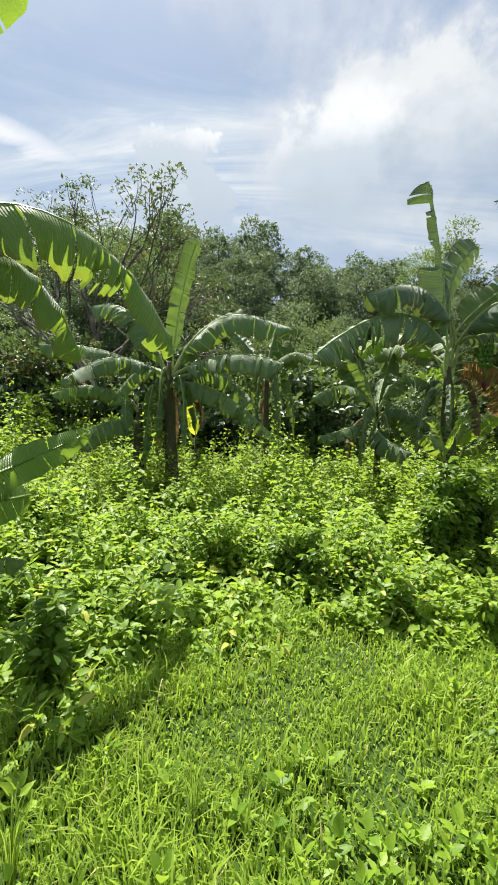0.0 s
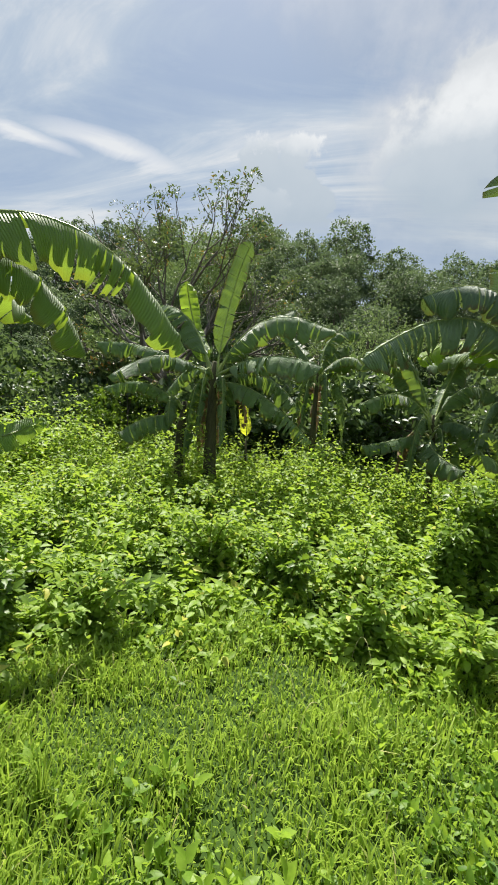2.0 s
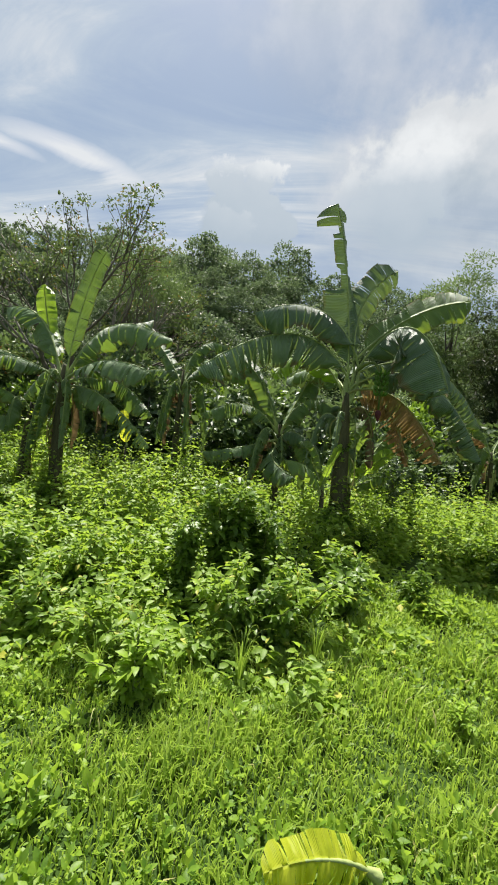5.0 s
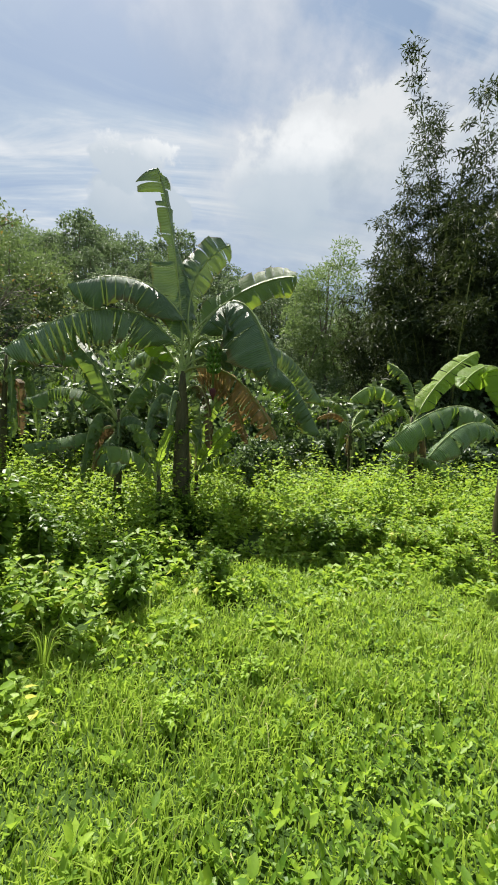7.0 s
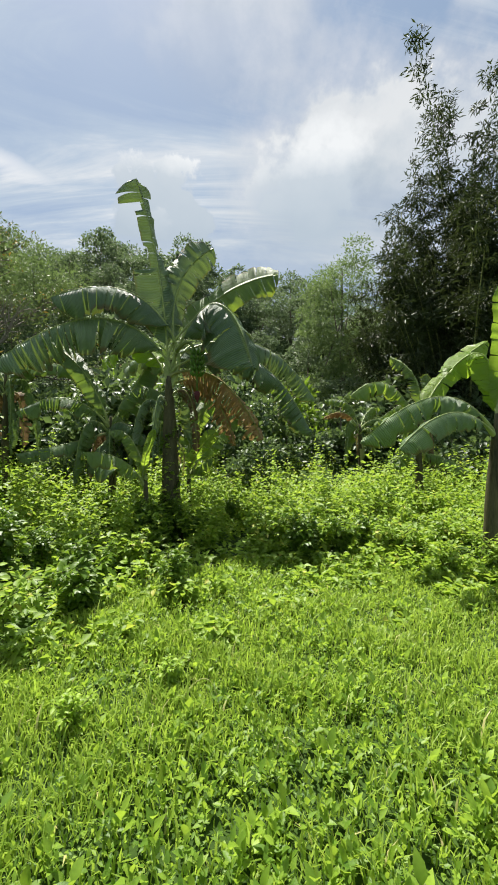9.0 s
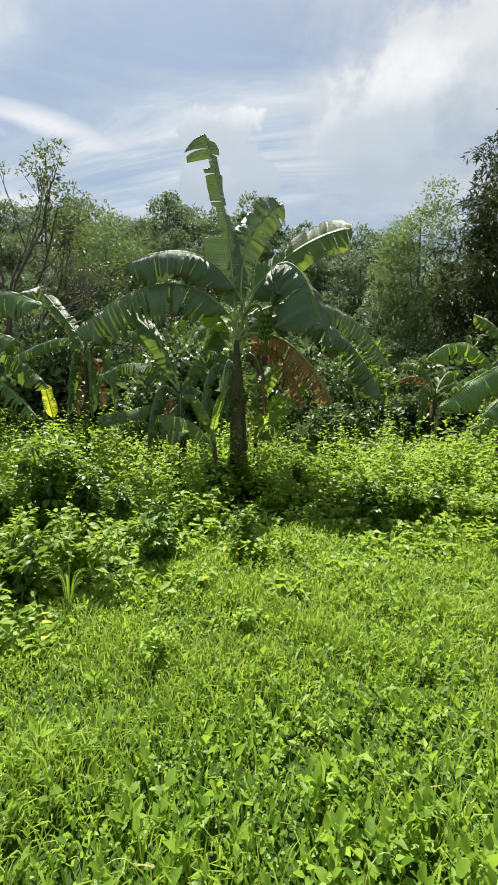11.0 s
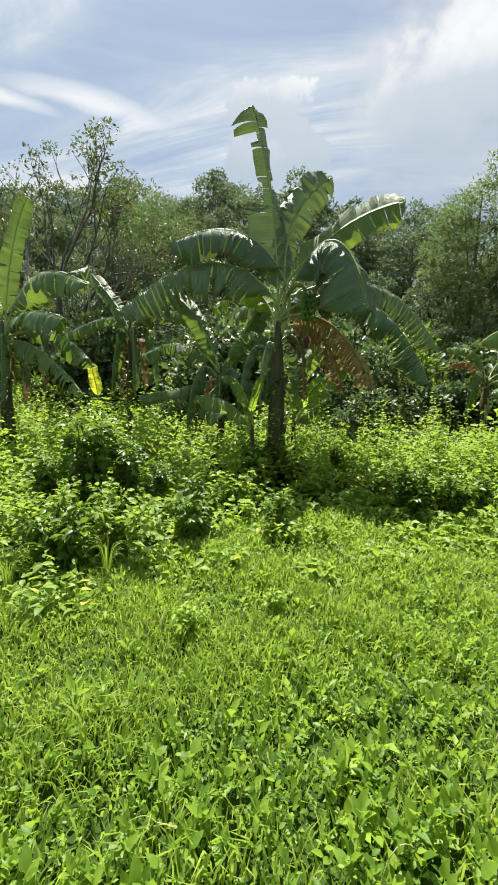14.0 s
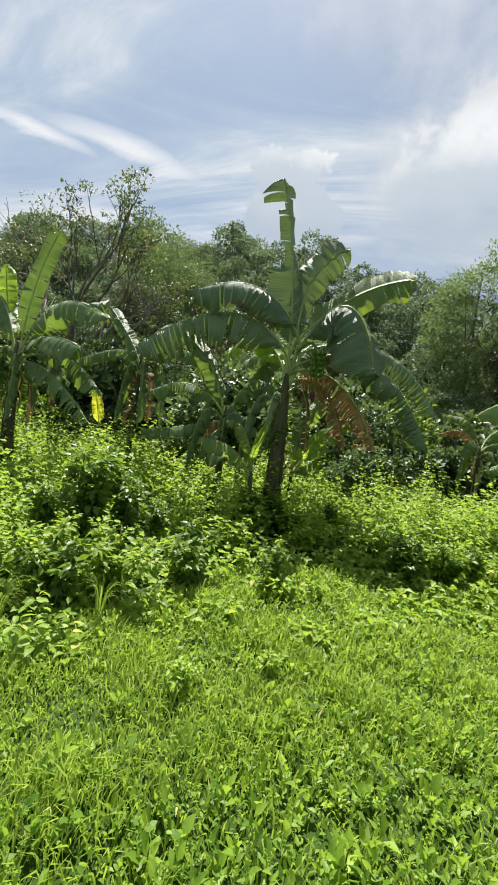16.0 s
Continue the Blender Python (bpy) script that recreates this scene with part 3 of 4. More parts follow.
# ---- banana plants ----
HINTS = {"spear": ((0.75, -1, 0.1), 26), "up": ((0.5, -1, 0.3), 24), "upbright": ((0.3, -1, 0.2), 25), "blade": ((0.2, -1, 0.35), 12), "arch": ((0, -0.36, 1), 45), "archb": ((0, -0.7, 0.9), 24), "archm": ((-0.15, -1, 0.45), 16), "front": ((0.05, -0.48, 0.9), 46), "hang": ((0, -0.25, 1), 50), "curtain": ((0, -0.2, 1), 68), "dry": ((0, -0.8, 0.8), 62)}
LOOKS = {"archm": M_BANMID, "upbright": M_BANLIGHT, "archb": M_BANLIGHT, "dry": M_RUST, "blade": M_BANBLADE}


def banana_leaf(parent, origin, a, m, b, width, style, tatter, seed, material=None, name="leaf", label="", ragged=(), crown=None):
    """One leaf along the curve a-m-b: a bare stalk, then a blade in two halves that hang from the midrib, torn into strips. ragged: (side, from, to, share) where the blade is worn away; crown: where a long stalk leaves the stem."""
    r = np.random.default_rng(seed)
    hint, droop = HINTS[style]
    o = np.array(origin, float)
    count = 97
    pts = arc(a, m, b, count) - o
    tan = unit(np.gradient(pts, axis=0))
    face = unit(np.array(hint)[None] - tan * (tan @ np.array(hint))[:, None])
    side = np.cross(tan, face)
    s = np.linspace(0, 1, count)
    bare = 0.13 if crown is None else 0.05
    q = np.clip((s - bare) / (1 - bare), 0, 1)
    width = width * (1.28 if style in ("arch", "front", "hang") else 1.0)
    half = width * 0.60 * np.minimum(1, (q / 0.14) ** 0.6) * np.clip((1 - q) / (0.10 if style == "spear" else 0.30 if style == "blade" else 0.13), 0, 1) ** 0.5
    pleat = np.interp(np.arange(count), np.arange(0, count + 3, 2.6), r.normal(0, 0.024, len(np.arange(0, count + 3, 2.6)))) + 0.0015 * np.where(np.arange(count) % 2, 1, -1)
    pleat = pleat * (0.35 + 0.65 * min(1.0, tatter * 2))
    seg = float(np.linalg.norm(np.diff(pts, axis=0), axis=1).mean())
    pieces, uvs = [], []
    start = int(count * bare)
    fs = np.array([0, 0.12, 0.34, 0.58, 0.80, 1.0])
    for sign in (1, -1):
        i = start
        blade = half.copy()
        for which, s0, s1, share in ragged:
            if which == sign:
                blade[(s >= s0) & (s < s1)] *= share
        lower = r.uniform(-8, 8)
        wave = r.uniform(0, 6.28)
        while i < count - 1:
            torn = r.random() < tatter
            step = int(r.integers(2, 5)) if torn else int(r.integers(6, 16))
            j = min(count - 1, i + step)
            if tatter > 0.7 and r.random() < 0.07:
                i = j
                continue
            extra = r.normal(0, 13 if torn else 5) + (14 * tatter if torn else 0)
            cut = r.uniform(0.74, 1.0) if torn else r.uniform(0.94, 1.0)
            idx = np.arange(i, j + 1)
            rows = []
            squeeze = r.uniform(0.25, 0.6) if torn else 0.07
            tilt = r.normal(0, 0.30) if torn else r.normal(0, 0.10)
            centre = (i + j) / 2
            for f in fs:
                ang = np.radians(droop * (0.35 + 0.8 * f) + (extra + lower) * f + 9 * np.sin(idx * 0.11 + wave) * f)[:, None]
                src = idx + (centre - idx) * squeeze * f ** 0.7
                p = np.stack([np.interp(src, np.arange(count), pts[:, c]) for c in range(3)], 1)
                h = (blade[idx] * cut * f)[:, None]
                fold = (pleat[idx] * min(1.0, f * 2.5) * (0.4 + width))[:, None]
                rows.append(p + side[idx] * sign * h * np.cos(ang) - face[idx] * (h * np.sin(ang)) + face[idx] * (fold + ((src - centre) * seg * tilt * f)[:, None]) + tan[idx] * (h * 0.16))
            grid = np.stack(rows, 1)
            nn, mm = grid.shape[:2]
            u, w = np.meshgrid(np.arange(nn - 1), np.arange(mm - 1), indexing="ij")
            e = (u * mm + w).ravel()
            pieces.append((grid.reshape(-1, 3), np.concatenate([np.stack([e, e + mm, e + mm + 1], 1), np.stack([e, e + mm + 1, e + 1], 1)])))
            U, V = np.meshgrid(s[idx], fs, indexing="ij")
            uvs.append(np.stack([U, V], -1).reshape(-1, 2))
            i = j
    v, t = merge(pieces)
    _, first, same = np.unique(np.round(v, 5), axis=0, return_index=True, return_inverse=True)
    v, t, uv = v[first], same.ravel()[t], np.concatenate(uvs)[first]
    leaf = part(name, mesh_np("banana_leaf", v, t, material or LOOKS.get(style, M_BAN), uv), parent, label)
    line, rad = pts[::6] - face[::6] * 0.004, np.interp(s[::6], (0, 0.15, 1), (0.044, 0.016, 0.003)) * (0.45 + 0.8 * width)
    if crown is not None:
        low = np.array(crown, float) - o
        reach = np.linalg.norm(line[0] - low)
        knee = line[0] - tan[0] * reach * 0.5
        w = np.linspace(0, 1, 9)[:-1, None]
        stalk = low * (1 - w) ** 2 + 2 * knee * w * (1 - w) + line[0] * w * w
        rad = np.interp(s[::6], (0, 1), (0.021, 0.003))
        line, rad = np.concatenate([stalk, line]), np.concatenate([np.linspace(0.046, 0.022, 8), rad])
    rv, rt, _ = tube(line, rad, 6)
    part("midrib", mesh_np("midrib", rv, rt, M_BANDRY if style == "dry" else M_RIB), leaf)
    return leaf


def banana_plant(foot, stems, specs, label, seed, thick=0.11, old=None, skirt=0, crown=None):
    """A plant: stems as (foot, top) pairs, leaves as (start, middle, tip, width, style, tatter)."""
    root = new("banana_plant")
    root.location = foot
    o = np.array(foot, float)
    r = np.random.default_rng(seed)
    for low, high in stems:
        low, high = np.array(low, float) - o, np.array(high, float) - o
        bend = (low + high) / 2 + np.array([r.uniform(-0.05, 0.05), 0, 0])
        pts = arc(low - np.array([0, 0, 0.08]), bend, high + (high - low) * 0.16, 15)
        rad = thick * np.interp(np.linspace(0, 1, 15), (0, 0.1, 0.8, 1), (1.3, 1.05, 0.62, 0.3)) * (1 + 0.05 * r.normal(size=15))
        v, t, uv = tube(pts, rad, 14)
        stem = part("pseudostem", mesh_np("pseudostem", v, t, M_TRUNK, uv), root, "brown and green layered banana stem")
        for k in range(5 if thick > 0.09 else 0):
            a = r.uniform(0, 6.28)
            top = pts[int(r.integers(6, 13))]
            out = np.array([math.cos(a), math.sin(a), 0]) * thick * 0.95
            drop = r.uniform(0.3, 0.7)
            strip = arc(top + out * 0.8, top + out * 1.5 - np.array([0, 0, drop * 0.4]), top + out * 1.25 - np.array([0, 0, drop]), 8)
            wv = np.array([-math.sin(a), math.cos(a), 0]) * 0.035
            gv = np.stack([strip - wv * np.linspace(1, 0.3, 8)[:, None], strip + out * 0.12, strip + wv * np.linspace(1, 0.3, 8)[:, None]], 1).reshape(-1, 3)
            gt = [q for u in range(7) for w in range(2) for q in ((u * 3 + w, u * 3 + w + 3, u * 3 + w + 4), (u * 3 + w, u * 3 + w + 4, u * 3 + w + 1))]
            part("dry_sheath", mesh_np("dry_sheath", gv, np.array(gt), M_BANDRY), stem, "dry brown sheath strip")
    top = np.array(stems[0][1], float)
    for k in range(skirt):
        turn = k * 2.4 + seed
        out = np.array([math.cos(turn), math.sin(turn), 0])
        reach, drop = r.uniform(0.35, 0.7), r.uniform(0.6, 1.2) * min(1.0, top[2] / 2.2)
        begin = top - np.array([0, 0, r.uniform(0.0, 0.3)])
        dead = k % 3 == 2
        banana_leaf(root, foot, begin, begin + out * reach * 0.7 + np.array([0, 0, 0.05 if dead else 0.15]), begin + out * reach - np.array([0, 0, drop]), r.uniform(0.28, 0.42), "dry" if dead else "curtain", 0.85, seed * 57 + k, M_BANDRY if dead else old, label="dry brown torn leaf hanging down" if dead else "")
    for i, (a, m, b, w, style, tatter, *worn) in enumerate(specs):
        text = {"dry": "dry brown torn leaf hanging down", "upbright": "young light green leaf", "spear": "upright newest leaf"}.get(style, "")
        banana_leaf(root, foot, a, m, b, w, style, tatter, seed * 31 + i, None if style in LOOKS else old, label=text, ragged=worn, crown=crown)
    return tagged(root, label, "banana plant", "banana plants of the clearing")


main_plant = banana_plant((4.22, 8.05, 0), [((4.22, 8.05, 0), (4.15, 8.05, 2.25))], [
    ((4.12, 8.05, 2.95), (3.93, 8.02, 4.52), (3.60, 7.90, 5.80), 0.72, "spear", 0.0, (1, 0.46, 0.54, 0.75), (1, 0.54, 0.60, 0.25), (1, 0.60, 0.95, 0.6), (1, 0.95, 1.01, 0.2), (-1, 0.44, 0.58, 0.28), (-1, 0.58, 0.80, 0.42), (-1, 0.80, 0.86, 0.12), (-1, 0.86, 1.01, 1.0)),
    ((4.22, 8.10, 3.10), (4.30, 8.25, 4.25), (4.88, 8.40, 4.98), 0.56, "up", 0.5),
    ((4.30, 8.05, 3.30), (5.10, 7.95, 4.02), (5.93, 7.75, 4.27), 0.60, "archm", 0.05),
    ((4.20, 8.02, 3.30), (3.45, 7.80, 3.92), (2.42, 7.55, 3.66), 0.64, "arch", 0.45),
    ((4.10, 8.02, 2.90), (3.04, 7.78, 3.45), (1.58, 7.58, 2.64), 0.74, "front", 0.8),
    ((4.30, 8.00, 3.10), (4.94, 7.50, 3.66), (5.44, 7.05, 2.57), 0.90, "front", 0.4),
    ((4.30, 8.10, 3.00), (5.70, 8.50, 3.30), (6.86, 8.90, 2.35), 0.66, "curtain", 0.75),
    ((4.30, 8.05, 2.80), (5.58, 8.20, 2.96), (6.66, 8.30, 1.65), 0.66, "curtain", 0.85),
    ((4.26, 8.00, 2.66), (5.02, 7.80, 2.50), (5.66, 7.60, 1.55), 0.86, "dry", 1.0),
    ((4.24, 8.06, 2.50), (4.80, 7.95, 2.40), (5.25, 7.85, 1.45), 0.55, "dry", 0.95),
    ((4.06, 8.20, 2.68), (3.46, 8.60, 3.32), (2.80, 9.00, 2.93), 0.52, "archb", 0.6),
    ((4.10, 8.15, 2.70), (3.69, 8.95, 3.18), (3.12, 9.65, 3.00), 0.45, "hang", 0.6),
    ((4.20, 8.15, 2.70), (4.60, 8.90, 3.40), (5.20, 9.70, 3.10), 0.50, "hang", 0.6),
], "tall banana plant with torn green and dry brown leaves", 1, 0.165, M_BANDULL, 5, (4.15, 8.05, 2.35))

banana_plant((-0.85, 8.0, 0), [((-0.72, 8.0, 0), (-0.83, 8.0, 2.2)), ((-1.29, 8.0, 0), (-1.33, 8.0, 1.56))], [
    ((-0.80, 8.00, 2.3), (-0.65, 8.00, 3.66), (-0.39, 8.10, 4.69), 0.32, "spear", 0.05),
    ((-0.88, 8.00, 2.3), (-1.33, 8.20, 3.18), (-1.60, 8.30, 4.05), 0.32, "upbright", 0.1),
    ((-0.79, 8.00, 2.3), (0.02, 7.70, 3.23), (1.19, 7.40, 3.00), 0.50, "arch", 0.5),
    ((-0.80, 8.00, 2.3), (-0.35, 8.30, 3.16), (0.41, 8.70, 3.70), 0.42, "arch", 0.4),
    ((-0.78, 8.00, 2.3), (0.12, 7.40, 2.58), (1.02, 7.00, 2.41), 0.48, "arch", 0.5),
    ((-0.88, 8.00, 2.3), (-1.51, 8.20, 3.38), (-2.32, 8.40, 3.56), 0.46, "arch", 0.4),
    ((-0.90, 8.00, 2.3), (-1.90, 7.70, 2.65), (-2.82, 7.50, 2.67), 0.36, "arch", 0.6),
    ((-0.90, 8.00, 2.25), (-1.56, 7.40, 2.49), (-2.31, 7.00, 2.03), 0.40, "hang", 0.7),
    ((-1.31, 8.00, 1.62), (-1.94, 7.70, 2.04), (-2.63, 7.50, 1.89), 0.30, "arch", 0.6),
    ((-0.76, 8.00, 2.25), (0.05, 8.20, 2.37), (0.72, 8.40, 1.81), 0.42, "hang", 0.8),
    ((-0.76, 8.00, 2.15), (-0.02, 7.80, 2.05), (0.97, 7.60, 1.28), 0.40, "hang", 0.8),
    ((-1.33, 8.00, 1.46), (-1.75, 7.60, 1.48), (-2.26, 7.40, 1.14), 0.42, "hang", 0.6),
    ((-1.31, 8.00, 1.60), (-1.50, 7.80, 1.88), (-1.45, 7.60, 1.34), 0.28, "hang", 0.7),
    ((-0.88, 8.00, 2.25), (-1.41, 8.50, 2.50), (-2.04, 8.80, 1.94), 0.36, "hang", 0.7),
], "twin-stemmed banana plant with an upright new leaf", 2, 0.125, None, 9)

banana_plant((1.08, 9.3, 0), [((1.08, 9.3, 0), (0.99, 9.3, 2.5))], [
    ((0.97, 9.30, 2.6), (0.56, 9.50, 3.18), (-0.12, 9.70, 3.88), 0.30, "up", 0.3),
    ((1.02, 9.30, 2.58), (1.73, 9.10, 2.97), (2.73, 8.90, 2.73), 0.32, "arch", 0.7),
    ((1.02, 9.30, 2.57), (1.14, 9.60, 3.09), (1.62, 9.80, 3.38), 0.30, "arch", 0.4),
    ((0.98, 9.30, 2.57), (0.40, 9.50, 2.91), (-0.72, 9.60, 2.54), 0.36, "arch", 0.6),
    ((0.98, 9.30, 2.60), (1.20, 9.50, 3.46), (1.76, 9.70, 3.61), 0.32, "arch", 0.4),
    ((0.98, 9.30, 2.55), (1.42, 9.00, 2.95), (1.94, 8.70, 2.75), 0.28, "hang", 0.4),
], "slender banana plant with a few arching leaves", 3, 0.075, None, 6)

banana_plant((3.07, 8.65, 0), [((3.07, 8.65, 0), (3.07, 8.65, 1.7))], [
    ((3.05, 8.65, 1.8), (2.66, 8.55, 2.69), (2.08, 8.45, 3.19), 0.37, "up", 0.1),
    ((3.05, 8.65, 1.8), (2.42, 8.35, 2.25), (1.68, 8.15, 1.97), 0.36, "arch", 0.7),
    ((3.04, 8.65, 1.8), (2.76, 8.85, 2.43), (2.41, 9.05, 2.80), 0.34, "arch", 0.4),
    ((3.10, 8.65, 1.8), (3.36, 9.05, 2.50), (3.84, 9.45, 3.48), 0.41, "arch", 0.7),
    ((3.10, 8.65, 1.8), (3.48, 8.55, 2.45), (4.04, 8.45, 2.33), 0.36, "arch", 0.4),
    ((3.10, 8.65, 1.7), (3.35, 8.25, 1.84), (3.83, 7.95, 1.51), 0.30, "arch", 0.3),
    ((3.09, 8.65, 1.6), (3.01, 8.15, 1.33), (3.38, 7.75, 1.07), 0.41, "hang", 0.2),
    ((3.07, 8.65, 1.7), (2.38, 8.25, 1.46), (1.79, 7.95, 1.31), 0.28, "arch", 0.4),
], "young banana plant beside a taller one", 4, 0.08, None, 4)

banana_plant((3.83, 7.6, 0), [((3.83, 7.6, 0), (3.84, 7.6, 0.86))], [
    ((3.86, 7.60, 0.93), (3.59, 8.10, 1.53), (3.23, 8.40, 1.98), 0.30, "arch", 0.5),
    ((3.86, 7.60, 0.93), (3.65, 7.40, 1.57), (3.37, 7.30, 1.63), 0.22, "arch", 0.3),
    ((3.82, 7.60, 0.86), (3.56, 7.20, 1.25), (3.15, 6.80, 1.35), 0.32, "arch", 0.1),
    ((3.80, 7.60, 0.86), (3.88, 7.40, 1.26), (4.02, 7.30, 1.69), 0.12, "upbright", 0.0),
], "banana sucker with pale leaves at the foot of the tall plant", 5, 0.06, M_BANMID)

banana_plant((4.48, 8.5, 0), [((4.48, 8.5, 0), (4.46, 8.5, 0.9))], [
    ((4.45, 8.50, 0.97), (4.53, 8.70, 1.72), (4.88, 8.90, 2.31), 0.36, "up", 0.4),
    ((4.45, 8.50, 0.97), (4.63, 8.00, 1.34), (4.93, 7.70, 1.68), 0.22, "upbright", 0.0),
    ((4.45, 8.50, 0.89), (5.02, 8.90, 1.82), (5.34, 9.20, 2.08), 0.36, "arch", 0.6),
    ((4.45, 8.50, 0.89), (4.67, 8.20, 1.13), (4.88, 8.00, 1.25), 0.26, "arch", 0.2),
], "banana sucker behind the tall plant's stem", 6, 0.06, M_BANMID)

banana_plant((9.72, 10.3, 0), [((9.72, 10.3, 0), (9.70, 10.3, 2.0))], [
    ((9.71, 10.30, 2.1), (9.69, 10.40, 3.12), (9.10, 10.50, 3.63), 0.40, "up", 0.4),
    ((9.74, 10.30, 2.1), (10.45, 10.40, 3.22), (11.53, 10.40, 4.09), 0.50, "archb", 0.2),
    ((9.65, 10.30, 2.1), (8.80, 10.00, 2.92), (7.88, 9.80, 2.58), 0.44, "arch", 0.6),
    ((9.68, 10.30, 2.1), (9.49, 10.60, 2.54), (8.75, 10.80, 1.93), 0.40, "hang", 0.7),
    ((9.76, 10.30, 1.31), (10.04, 9.90, 1.27), (10.55, 9.70, 0.92), 0.34, "hang", 0.2),
    ((9.67, 10.30, 1.31), (9.22, 10.00, 1.36), (9.00, 9.80, 0.98), 0.28, "hang", 0.4),
    ((9.74, 10.30, 2.1), (10.20, 10.70, 2.89), (10.24, 10.90, 3.35), 0.34, "up", 0.2),
], "banana plant with a sunlit young leaf among the weeds", 7, 0.10, M_BANMID, 5)

banana_plant((8.22, 5.9, 0), [((8.22, 5.9, 0), (8.32, 5.9, 1.6))], [
    ((8.30, 5.90, 1.6), (7.60, 5.95, 2.06), (6.63, 6.00, 1.48), 0.38, "hang", 0.4),
    ((8.26, 5.88, 1.6), (7.49, 5.50, 1.82), (6.73, 5.20, 1.40), 0.30, "hang", 0.35),
    ((8.33, 5.90, 1.7), (8.30, 6.10, 2.62), (7.92, 6.35, 2.36), 0.40, "archb", 0.2),
    ((8.35, 5.90, 1.7), (8.42, 6.10, 2.22), (8.29, 6.20, 2.45), 0.26, "upbright", 0.0),
    ((8.38, 5.90, 1.7), (8.91, 6.10, 2.82), (9.97, 6.30, 3.04), 0.36, "arch", 0.3),
    ((8.34, 5.92, 1.65), (8.44, 5.95, 2.55), (8.52, 6.00, 3.55), 0.24, "upbright", 0.0),
    ((8.38, 5.90, 1.65), (8.74, 5.70, 2.09), (9.28, 5.50, 1.75), 0.36, "hang", 0.5),
], "small banana plant with broad untorn leaves at the lawn's edge", 8, 0.09, M_BAN)

banana_plant((9.32, 13.0, 0), [((9.32, 13.0, 0), (9.32, 13.0, 1.9))], [
    ((9.30, 13.00, 2.04), (8.75, 12.70, 2.50), (8.06, 12.50, 2.32), 0.30, "dry", 0.7),
    ((9.30, 13.00, 2.04), (9.05, 13.30, 2.86), (8.37, 13.50, 2.96), 0.34, "arch", 0.5),
    ((9.30, 13.00, 2.04), (8.96, 12.70, 2.30), (8.76, 12.50, 1.79), 0.30, "hang", 0.2),
    ((9.34, 13.00, 2.07), (9.97, 13.20, 2.40), (10.47, 13.30, 2.12), 0.28, "hang", 0.4),
    ((9.34, 13.00, 2.07), (9.81, 13.40, 2.68), (10.40, 13.60, 2.80), 0.32, "arch", 0.4),
], "small banana plant with a browned leaf before the bamboo", 9, 0.10, M_BANMID, 4)

banana_plant((-2.06, 2.90, 0), [((-2.06, 2.90, 0), (-1.98, 2.95, 1.72))], [
    ((-1.99, 2.95, 1.85), (-1.02, 3.63, 2.74), (-0.30, 4.76, 2.07), 0.60, "curtain", 0.7, (-1, 0.0, 1.01, 0.4)),
    ((-1.99, 2.95, 1.85), (-1.25, 3.45, 2.41), (-0.95, 4.13, 1.87), 0.50, "curtain", 0.5, (-1, 0.0, 1.01, 0.4)),
    ((-1.95, 2.92, 0.70), (-1.05, 2.90, 1.06), (-0.52, 3.10, 1.34), 0.17, "blade", 0.0),
    ((-1.95, 2.92, 0.65), (-1.15, 2.90, 0.92), (-0.77, 3.00, 1.02), 0.20, "blade", 0.1),
    ((-1.95, 2.92, 0.55), (-1.15, 2.85, 0.72), (-0.74, 2.90, 0.72), 0.09, "arch", 0.1),
    ((-1.95, 2.90, 1.80), (-1.45, 2.78, 2.75), (-0.68, 2.76, 3.20), 0.30, "blade", 0.0),
    ((-1.98, 3.00, 1.80), (-2.05, 3.80, 2.60), (-1.90, 4.70, 2.25), 0.45, "hang", 0.7),
    ((-2.05, 2.90, 1.80), (-2.80, 3.10, 2.70), (-3.60, 3.30, 2.30), 0.50, "arch", 0.5),
    ((-2.00, 2.88, 1.80), (-2.25, 2.20, 2.80), (-2.50, 1.50, 2.90), 0.50, "arch", 0.4),
], "banana plant with large backlit leaves arching over the clearing", 10, 0.12, M_BANMID, 0)


def fruit_bunch(plant, at):
    """An added bunch of green fruit on a curved stalk, with the bud below; it stands in for a shadow under the leaf."""
    o = Vector(at) - plant.location
    stalk = part("fruit_bunch", mesh_np("fruit_stalk", *tube(arc((-0.35, 0.25, 0.25), (-0.08, 0.05, 0.30), (0, 0, -0.45), 9), np.linspace(0.03, 0.018, 9), 7)[:2], M_STEM), plant, "added bunch of green bananas standing in for a shadow under the leaf")
    stalk.location = o
    finger = mesh_np("fruit", *tube(arc((0, 0, 0), (0.07, 0, -0.005), (0.11, 0, 0.06), 6), (0.008, 0.018, 0.021, 0.020, 0.015, 0.005), 7)[:2], M_FRUIT)
    for tier in range(5):
        for k in range(9):
            f = part("fruit", finger, stalk)
            f.matrix_basis = pose(0, 0, 0.17 - tier * 0.085, 0, 0, k * 40 + tier * 17) @ pose(0.018, 0, 0, 0, -12, 0)
    bud = part("bud", mesh_np("bud", *tube(arc((0, 0, -0.42), (0, 0, -0.50), (0.01, 0, -0.62), 7), (0.015, 0.04, 0.052, 0.05, 0.04, 0.022, 0.004), 9)[:2], M_BUD), stalk, "dark purple bud of the added bunch")


# Added: gives shape to the dark, shadowed spot under the front leaf.
fruit_bunch(main_plant, (4.62, 7.72, 2.75))


